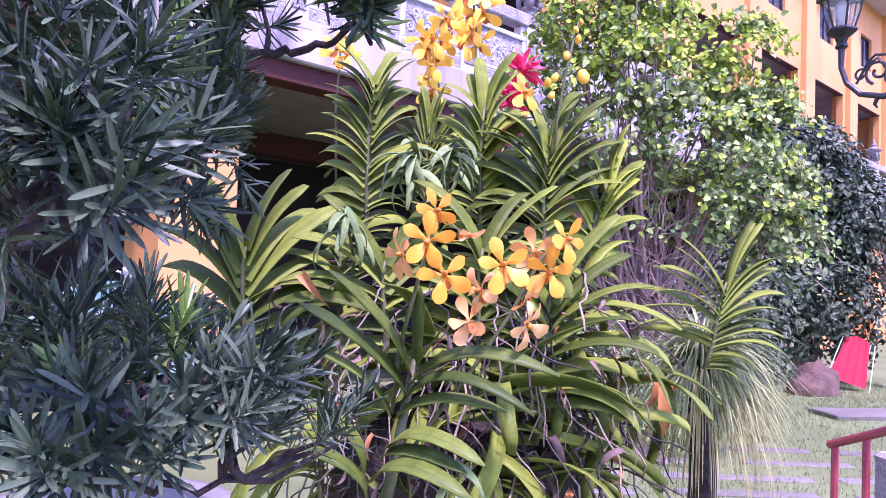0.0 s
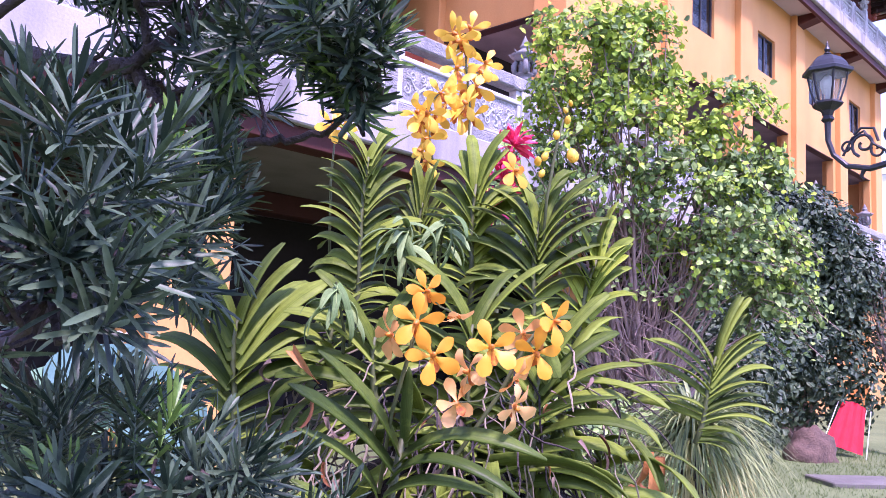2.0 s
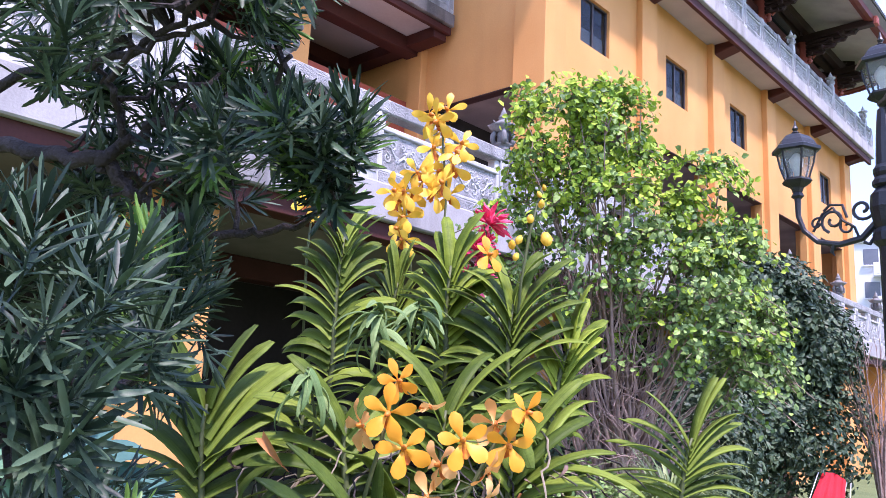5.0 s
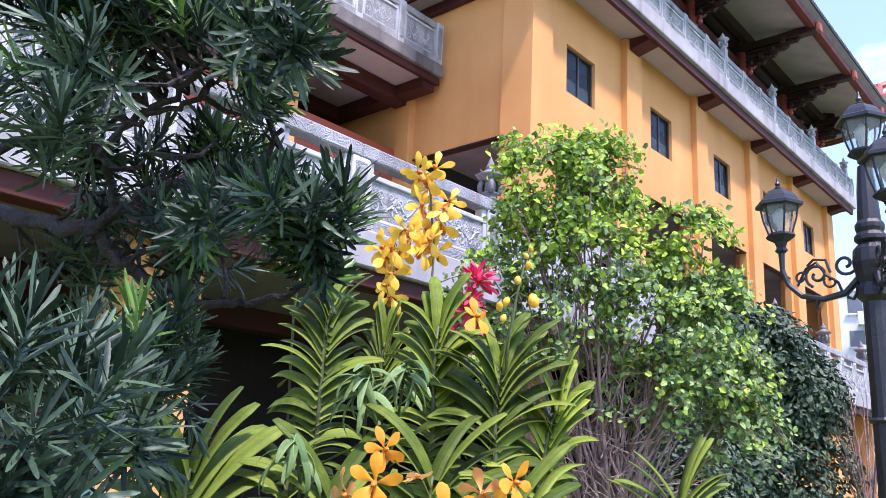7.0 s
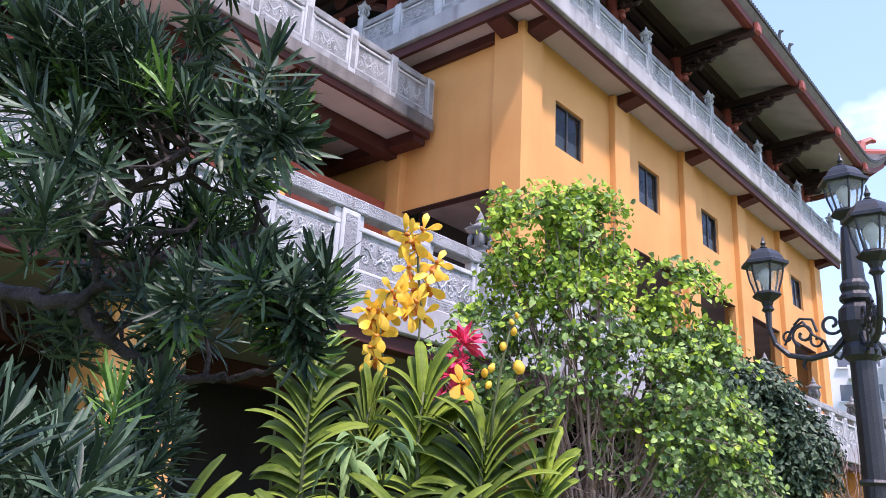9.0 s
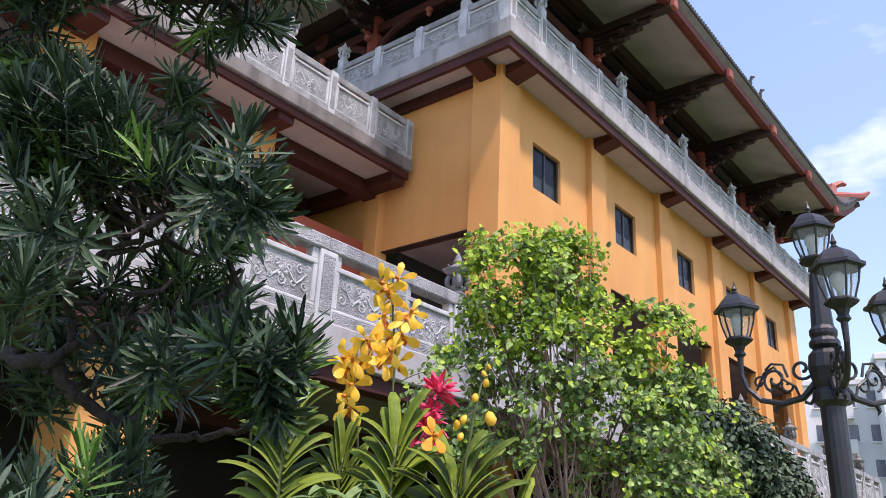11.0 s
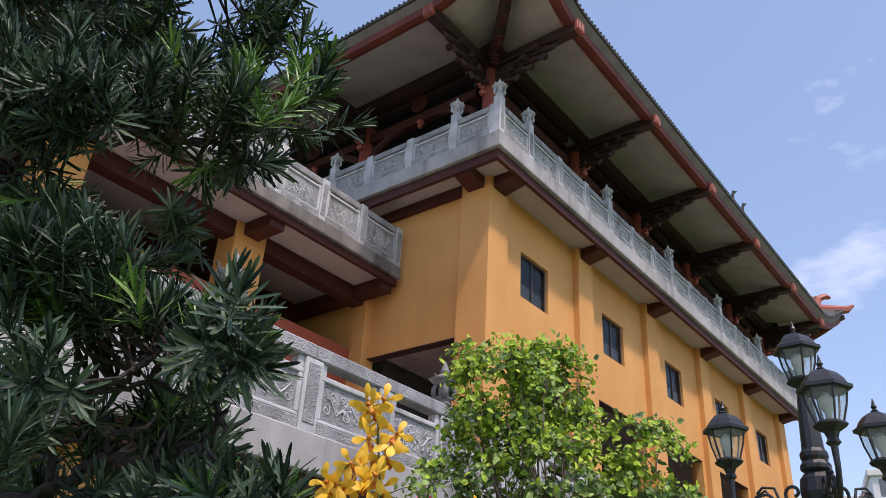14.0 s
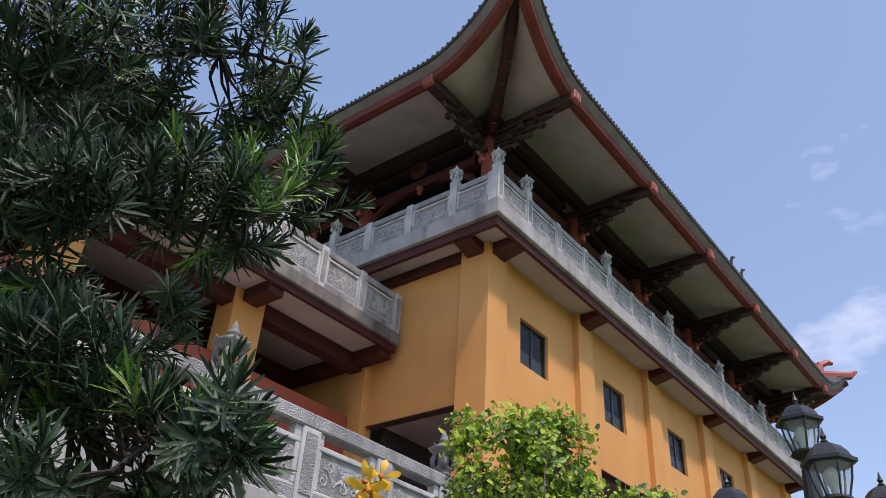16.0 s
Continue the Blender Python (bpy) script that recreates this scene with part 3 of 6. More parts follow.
UP = [-0.70, 0.70] + [0.70 + BAY / 3 * i for i in range(1, 16)] + [END + 0.7]
balustrade(pose(0, -0.70, 0), UP, SLAB, 0.95, {0, *range(1, 18, 3)}, FIN_S, "pale grey carved stone balustrade round the upper terrace")
balustrade(pose(-0.70, 0, 0, 0, 0, 90) @ pose(0, 0, 0), [-0.58] + [0.70 + BAY / 3 * i for i in range(7)], SLAB, 0.95, {1, 4}, FIN_S, "pale grey carved stone balustrade on the short side")
balustrade(pose(0, 3.0, 0), run(-0.16 - 1.42 * 11, 1.42, 12), 11.5, 1.15, {2, 5, 8}, FIN_S, "stained grey carved stone balustrade of the wing balcony")
balustrade(pose(0, -2.88, 0), run(-5.04 - 1.353 * 9, 1.353, 30), FLOOR1 - 0.03, 1.12, set(range(0, 30, 3)), FIN_L, "weathered carved stone balustrade of the lower terrace", 0.30, 0.15)

# ---- roof ----
EAVE, ZEAVE, RISE = 2.6, 17.55, 2.3
roof = thing("temple_roof", HOME, "upswept tiled temple roof with dark red timber eaves", "roof")
C0, C1 = (-EAVE, -EAVE), (END + EAVE, -EAVE)
LONG, SHORT, FAR_RISE = END + 2 * EAVE, DEEP + 2 * EAVE, 0.62


def lift(s, length):
    """Upturn of the eave towards its two corners, s metres along it."""
    d = min(s, length - s)
    return RISE * (FAR_RISE if length == LONG and s > length / 2 else 1.0) * max(0.0, (3.3 - d) / 3.3) ** 2.1


def eave_point(side, s, inset=0.0, dz=0.0):
    """A point on the eave of the long (0) or short (1) side."""
    length = LONG if side == 0 else SHORT
    z = ZEAVE + dz + lift(s, length) * (FAR_RISE if side == 2 else 1.0) * max(0.0, 1 - inset / 3.6)
    d = min(s, length - s)
    push = 0.35 * max(0.0, (3.3 - d) / 3.3) ** 2
    along = -EAVE + s + (push if s > length / 2 else -push)
    across = -EAVE - push + inset
    lo, hi = -EAVE - push + inset, length - EAVE + push - inset
    along = min(max(along, lo), hi)
    return (along, across, z) if side == 0 else (across if side == 1 else END - across, along, z)


def eave_strip(side, profile, mat, name, label="", step=0.33):
    """A moulded board that follows the curved eave; the profile holds (inset, height) pairs."""
    length = LONG if side == 0 else SHORT
    n = int(length / step)
    a = Acc()
    for i in range(n + 1):
        for q, dz in profile:
            a.v.append(eave_point(side, length * i / n, q, dz))
    k = len(profile)
    for i in range(n):
        for j in range(k):
            a.f.append((i * k + j, i * k + (j + 1) % k, (i + 1) * k + (j + 1) % k, (i + 1) * k + j))
    a.f += [tuple(range(k)), tuple(range(n * k, n * k + k))[::-1]]
    return part(name, a, mat, roof, label)


for side in (0, 1, 2):
    eave_strip(side, [(0.48, 0.12), (0.34, 0.09), (0.32, 0.04), (0.17, 0.05), (0.15, 0.34), (0.48, 0.30)], M_FASCIA, "fascia", "dark red fascia board")
    eave_strip(side, [(0.15, 0.28), (0.0, 0.45), (0.0, 0.51), (0.19, 0.36)], M_EAVE, "eave_board", "pale weathered eave board")
    eave_strip(side, [(0.14, 0.47), (-0.06, 0.50), (-0.06, 0.58), (3.6, 2.0), (3.6, 1.9)], M_TILE, "tile_bed")
    eave_strip(side, [(0.34, 0.17), (3.2, 0.75), (3.2, 0.80), (0.34, 0.22)], M_UNDER, "soffit", "grey panels under the eave")
    eave_strip(side, [(2.6, 0.2), (2.85, 0.2), (2.85, 0.62), (2.6, 0.62)], M_DARKWOOD, "purlin")
    eave_strip(side, [(2.85, 0.40), (3.3, 0.36), (3.3, 0.46), (2.85, 0.50)], M_UNDER, "inner_board")
    length = LONG if side == 0 else SHORT
    # round tile ends along the eave
    a = Acc()
    for i in range(int(length / 0.17)):
        s = 0.08 + 0.17 * i
        p, q = Vector(eave_point(side, s, -0.08, 0.565)), Vector(eave_point(side, s, 1.5, 1.2))
        a.tube([p, q], 0.045, 6)
    tagged(part("tile_row", a, M_TILE, roof), kind="stuff")
top = Acc()
top.v = [(1, 1, ZEAVE + 1.9), (END - 1, 1, ZEAVE + 1.9), (END - 1, DEEP - 1, ZEAVE + 1.9), (1, DEEP - 1, ZEAVE + 1.9), (5, DEEP / 2, 23.0), (END - 5, DEEP / 2, 23.0)]
top.f = [(0, 1, 5, 4), (1, 2, 5), (2, 3, 4, 5), (3, 0, 4), (3, 2, 1, 0)]
part("upper_roof", top, M_TILE, roof)


def bracket(m):
    """Stacked, carved cantilever arms under the eave, pointing along -y."""
    br = part("bracket", Acc().box(-0.17, 0.17, -2.9, 0.4, -0.10, 0.20, 0.03), M_DARKWOOD, roof, "dark carved timber bracket", m=m)
    a = Acc()
    for k in range(4):
        reach, z = 2.0 - 0.42 * k, -0.10 - 0.18 * (k + 1)
        a.box(-0.10, 0.10, -reach, 0.35, z + 0.02, z + 0.17, 0.03)
        a.tube([(0, -reach + 0.05, z + 0.1), (0, -reach - 0.12, z + 0.06), (0, -reach - 0.20, z + 0.14), (0, -reach - 0.16, z + 0.23)], [0.09, 0.08, 0.06, 0.03], 6)
        a.box(-0.34 + 0.04 * k, 0.34 - 0.04 * k, -reach + 0.25, -reach + 0.43, z + 0.04, z + 0.20, 0.03)
    part("arm_stack", a, M_DARKWOOD, br)
    e = Acc()
    e.box(-0.17, 0.17, -2.96, -2.84, -0.11, 0.22, 0.01)
    for k in range(4):
        e.box(-0.15 + 0.085 * k, -0.10 + 0.085 * k, -2.99, -2.955, -0.10, 0.21, 0.008)
    part("beam_end", e, M_RED, br, "orange-red ribbed beam end")
    d = Acc()
    d.tube([(0, -0.2, -0.72), (0, -0.37, -0.79), (0, -0.47, -0.69), (0, -0.53, -0.79), (0, -0.45, -0.89)], [0.10, 0.09, 0.07, 0.06, 0.02], 7)
    d.lathe([(0.02, 0), (0.10, 0.04), (0.12, 0.12), (0.06, 0.22), (0.01, 0.26)], 8, (0, -0.32, -1.09))
    part("carved_corbel", d, M_RED, br, "carved red corbel")


GX = [0.4] + [0.7 + BAY * i for i in range(1, 5)] + [END - 0.5]
GY = [0.7 + BAY * i for i in range(4)]
ZC = 17.45
spots = [(x, 0.4, 0) for x in GX] + [(0.5, y, -90) for y in GY[1:]]
for x, y, turn in spots:
    col = part("gallery_column", Acc().lathe([(0.30, 0), (0.30, 0.15), (0.23, 0.2), (0.23, ZC - SLAB)], 16), M_RED, roof, "round dark red timber column", True, pose(x, y, SLAB))
    bracket(pose(x, y, ZC + 0.12, 0, 0, turn))
bracket(pose(0.5, 0.5, ZC + 0.12, 0, 0, -90))
# hip beam, with ribbed blocks, out to the upturned corner
for cx, sx in ((0.5, -1), (END - 0.5, 1)):
    pts = []
    for k in range(9):
        w = k / 8
        pts.append((cx + sx * 3.35 * w, 0.5 - 3.35 * w, ZC + 0.1 + (ZEAVE + RISE * (1.0 if sx < 0 else FAR_RISE) + 0.05 - ZC) * w ** 1.8))
    hip = part("hip_beam", Acc().tube(pts, 0.17, 4), M_DARKWOOD, roof)
    a = Acc()
    for k in (1, 2, 3, 4, 5):
        p = Vector(pts[k])
        for d in range(3):
            o = Vector((sx * 0.085 * d, -0.085 * d, -0.21 + 0.03 * d))
            a.lathe([(0.10, -0.035), (0.125, 0), (0.10, 0.035)], 8, p + o)
    part("ribbed_block", a, M_BROWN, hip)
for x, y, turn in spots:
    if turn == 0 and x < END - 1 and x > 0:
        box_part("tie_beam", (x + 0.2, x + BAY - 0.2, 0.38, 0.62, 16.8, 17.12), M_BROWN, roof)
        box_part("wall_plate", (x + 0.2, x + BAY - 0.2, 0.36, 0.64, 17.66, 17.95), M_DARKWOOD, roof)
        part("brace", Acc().tube([(x + 0.15, 0.5, 16.0), (x + 0.4, 0.5, 16.45), (x + 0.9, 0.5, 16.74), (x + 1.7, 0.5, 16.9)], [0.11, 0.13, 0.13, 0.1], 8), M_BROWN, roof)
        part("brace", Acc().tube([(x + BAY - 0.15, 0.5, 16.0), (x + BAY - 0.4, 0.5, 16.45), (x + BAY - 0.9, 0.5, 16.74), (x + BAY - 1.7, 0.5, 16.9)], [0.11, 0.13, 0.13, 0.1], 8), M_BROWN, roof)
for y in GY[:-1]:
    box_part("tie_beam", (0.38, 0.62, y + 0.2, y + BAY - 0.2, 16.8, 17.12), M_BROWN, roof)
    box_part("wall_plate", (0.36, 0.64, y + 0.2, y + BAY - 0.2, 17.66, 17.95), M_DARKWOOD, roof)
    part("brace", Acc().tube([(0.5, y + 0.15, 16.0), (0.5, y + 0.4, 16.45), (0.5, y + 0.9, 16.74), (0.5, y + 1.7, 16.9)], [0.11, 0.13, 0.13, 0.1], 8), M_BROWN, roof)
    part("brace", Acc().tube([(0.5, y + BAY - 0.15, 16.0), (0.5, y + BAY - 0.4, 16.45), (0.5, y + BAY - 0.9, 16.74), (0.5, y + BAY - 1.7, 16.9)], [0.11, 0.13, 0.13, 0.1], 8), M_BROWN, roof)
    med = Acc().lathe([(0.30, -0.04), (0.33, 0), (0.30, 0.04)], 20)
    for r in (0.22, 0.12):
        med.lathe([(r, -0.055), (r + 0.03, -0.05), (r + 0.03, 0.05), (r, 0.055)], 16)
    part("medallion", med, M_BROWN, roof, "round carved red medallion", False, pose(0.28, y + BAY / 2, 17.42, 0, 90, 0))
    part("hanging_ornament", Acc().lathe([(0.02, -0.3), (0.09, -0.22), (0.05, -0.14), (0.13, -0.06), (0.08, 0)], 8), M_RED, roof, "", False, pose(0.4, y + BAY / 2, 16.82))
# Hall wall and ceiling coloured near black to imitate gallery shade.
box_part("inner_hall_wall", (3.4, END - 3, 3.4, DEEP - 2, SLAB, 18.2), M_INSHADE, roof)
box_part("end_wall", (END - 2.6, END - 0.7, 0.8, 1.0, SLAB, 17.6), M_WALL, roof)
box_part("ceiling_panel", (0.2, END - 0.2, 0.2, DEEP - 0.2, 18.2, 18.3), M_INSHADE, roof)
# small beasts that sit on the tiles
for x in (11.9, 12.95):
    part("ridge_ornament", Acc().tube([(x, -2.6, 18.1), (x, -2.62, 18.42), (x + 0.02, -2.66, 18.55), (x + 0.1, -2.74, 18.58)], [0.06, 0.055, 0.07, 0.03], 7), M_TILE, roof, "small glazed roof ornament")
# curled ends at the corners
for x, sx in ((-EAVE - 0.3, -1), (END + EAVE + 0.3, 1)):
    y = -EAVE - 0.3
    z = ZEAVE + RISE * (1.0 if sx < 0 else FAR_RISE) + 0.45
    part("corner_ornament", Acc().tube([(x - sx * 1.2, y + 1.2, z - 0.1), (x - sx * 0.4, y + 0.4, z - 0.02), (x + sx * 0.15, y - 0.15, z + 0.12), (x + sx * 0.45, y - 0.45, z + 0.4)], [0.3, 0.28, 0.2, 0.07], 7)
         .tube([(x - sx * 1.0, y + 1.0, z), (x - sx * 0.9, y + 0.9, z + 0.55), (x - sx * 0.6, y + 0.6, z + 0.75), (x - sx * 0.4, y + 0.4, z + 0.7)], [0.26, 0.22, 0.17, 0.09], 6)
         .box(min(x - sx * 1.6, x - sx * 0.9), max(x - sx * 1.6, x - sx * 0.9), y + 0.9, y + 1.6, z - 0.1, z + 0.45, 0.05), M_RED, roof, "red glazed ridge-end ornament")


# ---- street lamp ----
def lantern_parts(parent, m, cat_label):
    """A six-sided glazed lantern: cup, ribs, panes, domed roof, finial, bulb."""
    body = part("lantern", Acc().lathe([(0.03, 0), (0.05, 0.02), (0.035, 0.05), (0.05, 0.09), (0.10, 0.12), (0.115, 0.14), (0.10, 0.16)], 6), M_IRON, parent, cat_label, m=m)
    lo, hi, z0, z1 = 0.088, 0.145, 0.16, 0.39
    for s in range(6):
        w, w2 = s * math.pi / 3, (s + 1) * math.pi / 3
        a, b = (lo * math.cos(w), lo * math.sin(w)), (hi * math.cos(w), hi * math.sin(w))
        part("rib", Acc().tube([(a[0], a[1], z0), ((a[0] * 0.4 + b[0] * 0.6) * 1.03, (a[1] * 0.4 + b[1] * 0.6) * 1.03, z0 + 0.12), (b[0], b[1], z1)], 0.008, 5), M_IRON, body)
        g = Acc()
        k = 0.985
        g.add([(k * a[0], k * a[1], z0), (k * lo * math.cos(w2), k * lo * math.sin(w2), z0), (k * hi * math.cos(w2), k * hi * math.sin(w2), z1), (k * b[0], k * b[1], z1)], [(0, 1, 2, 3)])
        part("pane", g, M_LGLASS, body)
    part("lantern_roof", Acc().lathe([(0.15, z1 - 0.012), (0.185, z1 - 0.005), (0.185, z1 + 0.02), (0.155, z1 + 0.035), (0.135, z1 + 0.075), (0.10, z1 + 0.115), (0.05, z1 + 0.14), (0.03, z1 + 0.145)], 6), M_IRON, body)
    part("finial", Acc().lathe([(0.02, z1 + 0.14), (0.03, z1 + 0.155), (0.014, z1 + 0.17), (0.024, z1 + 0.19), (0.014, z1 + 0.21), (0.003, z1 + 0.26)], 8), M_IRON, body)
    part("bulb", Acc().lathe([(0.022, z0), (0.022, z0 + 0.06), (0.05, z0 + 0.11), (0.055, z0 + 0.16), (0.02, z0 + 0.21)], 10), M_BULB, body, smooth=True)


def scroll(c, r, turns, start, sign=1, n=18):
    pts = []
    for i in range(n):
        w = start + sign * turns * 2 * math.pi * i / (n - 1)
        q = r * (1 - 0.75 * i / (n - 1))
        pts.append((c[0] + q * math.cos(w), 0, c[1] + q * math.sin(w)))
    return pts


def street_lamp(x, y):
    lamp = thing("street_lamp", pose(x, y, 0) @ Matrix.Scale(LAMP, 4), "black cast-iron street lamp with four glazed lanterns", "street lamp")
    part("post", Acc().lathe([(0.20, 0), (0.20, 0.12), (0.15, 0.2), (0.13, 0.5), (0.088, 0.6), (0.088, 2.2), (0.086, 3.76), (0.125, 3.80), (0.125, 3.86), (0.1, 3.90)], 14), M_IRON, lamp)
    part("fluting", Acc().lathe([(0.1, 2.9), (0.112, 2.92), (0.1, 2.94)], 14), M_IRON, lamp)
    part("hub", Acc().lathe([(0.1, 3.90), (0.115, 3.94), (0.135, 4.05), (0.125, 4.15), (0.085, 4.2), (0.11, 4.22), (0.11, 4.25), (0.09, 4.28), (0.1, 4.31), (0.1, 4.34), (0.082, 4.37)], 14), M_IRON, lamp)
    part("upper_post", Acc().lathe([(0.08, 4.37), (0.068, 4.6), (0.055, 4.75), (0.05, 4.80)], 12), M_IRON, lamp)
    lantern_parts(lamp, pose(0, 0, 4.77, 0, 0, 15), "topmost glazed lantern")
    for k, turn in enumerate((131, 251, 11)):
        m = pose(0, 0, 0.92, 0, 0, turn)
        a = Acc()
        a.tube([(0.10, 0, 3.03), (0.2, 0, 2.93), (0.36, 0, 2.90), (0.52, 0, 2.94), (0.62, 0, 3.04), (0.66, 0, 3.16), (0.66, 0, 3.32)], [0.028, 0.026, 0.024, 0.022, 0.02, 0.02, 0.026], 8)
        a.tube(scroll((0.19, 3.15), 0.085, 1.1, -2.4, 1), 0.013, 6)
        a.tube(scroll((0.40, 3.09), 0.095, 1.3, -1.2, 1), 0.012, 6)
        a.tube(scroll((0.30, 3.03), 0.055, 1.0, 0.6, -1), 0.010, 6)
        a.tube(scroll((0.52, 3.08), 0.05, 1.0, 2.4, -1), 0.010, 6)
        a.tube([(0.22, 0, 2.93), (0.25, 0, 3.02), (0.33, 0, 3.08), (0.40, 0, 3.19), (0.48, 0, 3.15), (0.55, 0, 3.02)], 0.011, 6)
        a.tube([(0.30, 0, 3.10), (0.33, 0, 3.2), (0.42, 0, 3.215), (0.47, 0, 3.17)], 0.011, 6)
        a.tube([(0.40, 0, 2.90), (0.42, 0, 2.85), (0.40, 0, 2.82)], [0.02, 0.014, 0.005], 6)
        a.tube([(0.12, 0, 3.02), (0.11, 0, 2.94), (0.15, 0, 2.88), (0.19, 0, 2.9)], 0.014, 6)
        part("scroll_arm", a, M_IRON, lamp, "scrolled iron arm", m=m)
        lantern_parts(lamp, m @ pose(0.66, 0, 3.30, 0, 0, 10), "glazed lantern")


LAMP = 0.63
street_lamp(2.120, 3.405)


# ---- leaves ----
def strap(length, width, droop, n=8, fold=0.2, tip=0.84, twist=0.0):
    """A strap leaf along +x that rises at first and droops; folded along its middle."""
    a = Acc()
    x = z = 0.0
    for i in range(n + 1):
        u = i / n
        ang = -droop * u ** 1.3
        if i:
            x += length / n * math.cos(ang)
            z += length / n * math.sin(ang)
        w = width * 0.5 * (min(1.0, 0.92 + u * 0.5)) * (1 if u < tip else max(0.10, math.sqrt(max(0.0, 1 - ((u - tip) / (1.02 - tip)) ** 2))))
        f = fold * (1 - 0.6 * u)
        nx, nz = -math.sin(ang), math.cos(ang)
        t = twist * u
        for s in (-1, 0, 1):
            h = abs(s) * w * f
            a.v.append((x + nx * h, s * w * math.cos(t), z + nz * h + s * w * math.sin(t)))
    for i in range(n):
        for s in (0, 1):
            a.f.append((3 * i + s, 3 * i + s + 1, 3 * i + 4 + s, 3 * i + 3 + s))
    return a


def thicken(acc, mat, name, t):
    """Turns a leaf sheet into a thin solid by a doubled underside."""
    n = len(acc.v)
    b = Acc()
    b.v = list(acc.v) + [(x, y, z - t) for x, y, z in acc.v]
    b.f = list(acc.f) + [tuple(i + n for i in f[::-1]) for f in acc.f]
    m = n // 3 - 1
    for i in range(m):
        b.f += [(3 * i, 3 * i + 3, 3 * i + 3 + n, 3 * i + n), (3 * i + 2 + n, 3 * i + 5 + n, 3 * i + 5, 3 * i + 2)]
    b.f.append((n - 3, n - 2, n - 1, 2 * n - 1, 2 * n - 2, 2 * n - 3))
    return b.mesh(name, mat, True)


def leaf_set(mat, width):
    return [thicken(strap(1.0, width, d, twist=tw), mat, "leaf", 0.012) for d in (0.25, 0.6, 1.0, 1.5, 2.1) for tw in (-0.25, 0.2)]


VL, VLY = leaf_set(M_VLEAF, 0.155), leaf_set(M_VLEAF_Y, 0.155)
rng = random.Random(7)


def aim(place, az, elev, roll=0.0, scale=1.0):
    """A pose whose +x points along azimuth az and elevation elev (degrees)."""
    return Matrix.Translation(place) @ Euler((radians(roll), radians(-elev), radians(az))).to_matrix().to_4x4() @ Matrix.Diagonal((scale, scale, scale, 1))


def vanda(base, tip, pairs, leaf, label, fan=0.0, bright=False, spread=(78, 8), droop=(3, 8), one_sided=0, thick=1.0):
    """A strap-leaved orchid: two ranks of arching leaves up one stem."""
    wild = 3.0 if spread[0] > 92 else 1.0
    base, tip = Vector(base), Vector(tip)
    v = thing("vanda_orchid", Matrix.Translation(base), label, "orchid", "vanda orchids")
    ax = tip - base
    n = pairs * 2
    stem_pts = [ax * (i / 6) + Vector((0.006 * math.sin(i), 0, 0)) for i in range(7)]
    part("stem", Acc().tube(stem_pts, [0.007, 0.007, 0.006, 0.006, 0.005, 0.004, 0.003], 8), M_STEM, v, smooth=True)
    lean = math.degrees(math.atan2(ax.x, ax.z))
    pool = VLY if bright else VL
    for i in range(n):
        u = (i + 0.5) / n
        side = 1 if i % 2 else -1
        if one_sided and rng.random() < 0.55:
            side = one_sided
        elev = 90 - (spread[1] + (spread[0] - spread[1]) * (1 - u) ** 0.8) + rng.uniform(-7, 7) * wild
        d = droop[0] + (droop[1] - droop[0]) * (1 - u) + rng.uniform(-1, 1) * wild
        k = max(0, min(9, int(d)))
        az = (fan if side > 0 else 180 + fan) + rng.uniform(-26, 20) * side * wild
        size = leaf * (0.62 + 0.5 * math.sin(math.pi * min(1, 0.25 + 0.72 * (1 - u)))) * rng.uniform(0.88, 1.1)
        m = aim(ax * u, az, elev, side * rng.uniform(18, 68) * (rng.uniform(-1, 1) if wild > 1 else 1), size * (rng.uniform(0.7, 1.1) if wild > 1 else 1))
        m = m @ Matrix.Diagonal((1, thick, 1, 1))
        part("leaf", pool[k], None, v, m=m)
    return v


vanda((-0.365, 1.47, 1.31), (-0.365, 1.465, 1.55), 9, 0.205, "bright green vanda orchid with arching strap leaves", 0, False, (62, 5), (3, 7.5), thick=1.05)
vanda((-0.185, 1.75, 1.50), (-0.165, 1.73, 1.93), 26, 0.130, "tall vanda orchid with close ranks of stiff leaves", 4, False, (70, 9), (4, 8.5), thick=1.25)
vanda((0.065, 1.65, 1.53), (0.075, 1.63, 1.86), 21, 0.135, "upright vanda orchid in the middle of the clump", -6, True, (62, 7), (4, 8), thick=1.25)
vanda((0.19, 1.6, 1.47), (0.205, 1.59, 1.78), 21, 0.162, "vanda orchid with stiff upright upper leaves", 3, False, (74, 7), (4, 8), thick=1.15)
vanda((0.27, 1.63, 1.48), (0.33, 1.61, 1.71), 14, 0.135, "leaning vanda orchid with yellow-tipped leaves", 10, True, (60, 7), (3, 7), thick=1.3)
vanda((-0.05, 1.79, 1.66), (-0.04, 1.78, 1.84), 11, 0.105, "small upright vanda orchid with dark leaves", 0, False, (40, 6), (1, 4), thick=1.3)
vanda((0.23, 1.48, 1.30), (0.25, 1.46, 1.50), 12, 0.21, "old vanda orchid with long trailing leaves", 12, False, (100, 40), (5, 9), thick=0.7)
vanda((0.09, 1.36, 1.12), (0.11, 1.34, 1.36), 10, 0.24, "old vanda orchid with hanging leaves", 25, False, (105, 50), (6, 9), thick=0.75)
vanda((-0.20, 1.52, 1.34), (-0.19, 1.50, 1.56), 9, 0.20, "dark vanda orchid with twisted lower leaves", -8, False, (95, 25), (4, 9), thick=1.0)
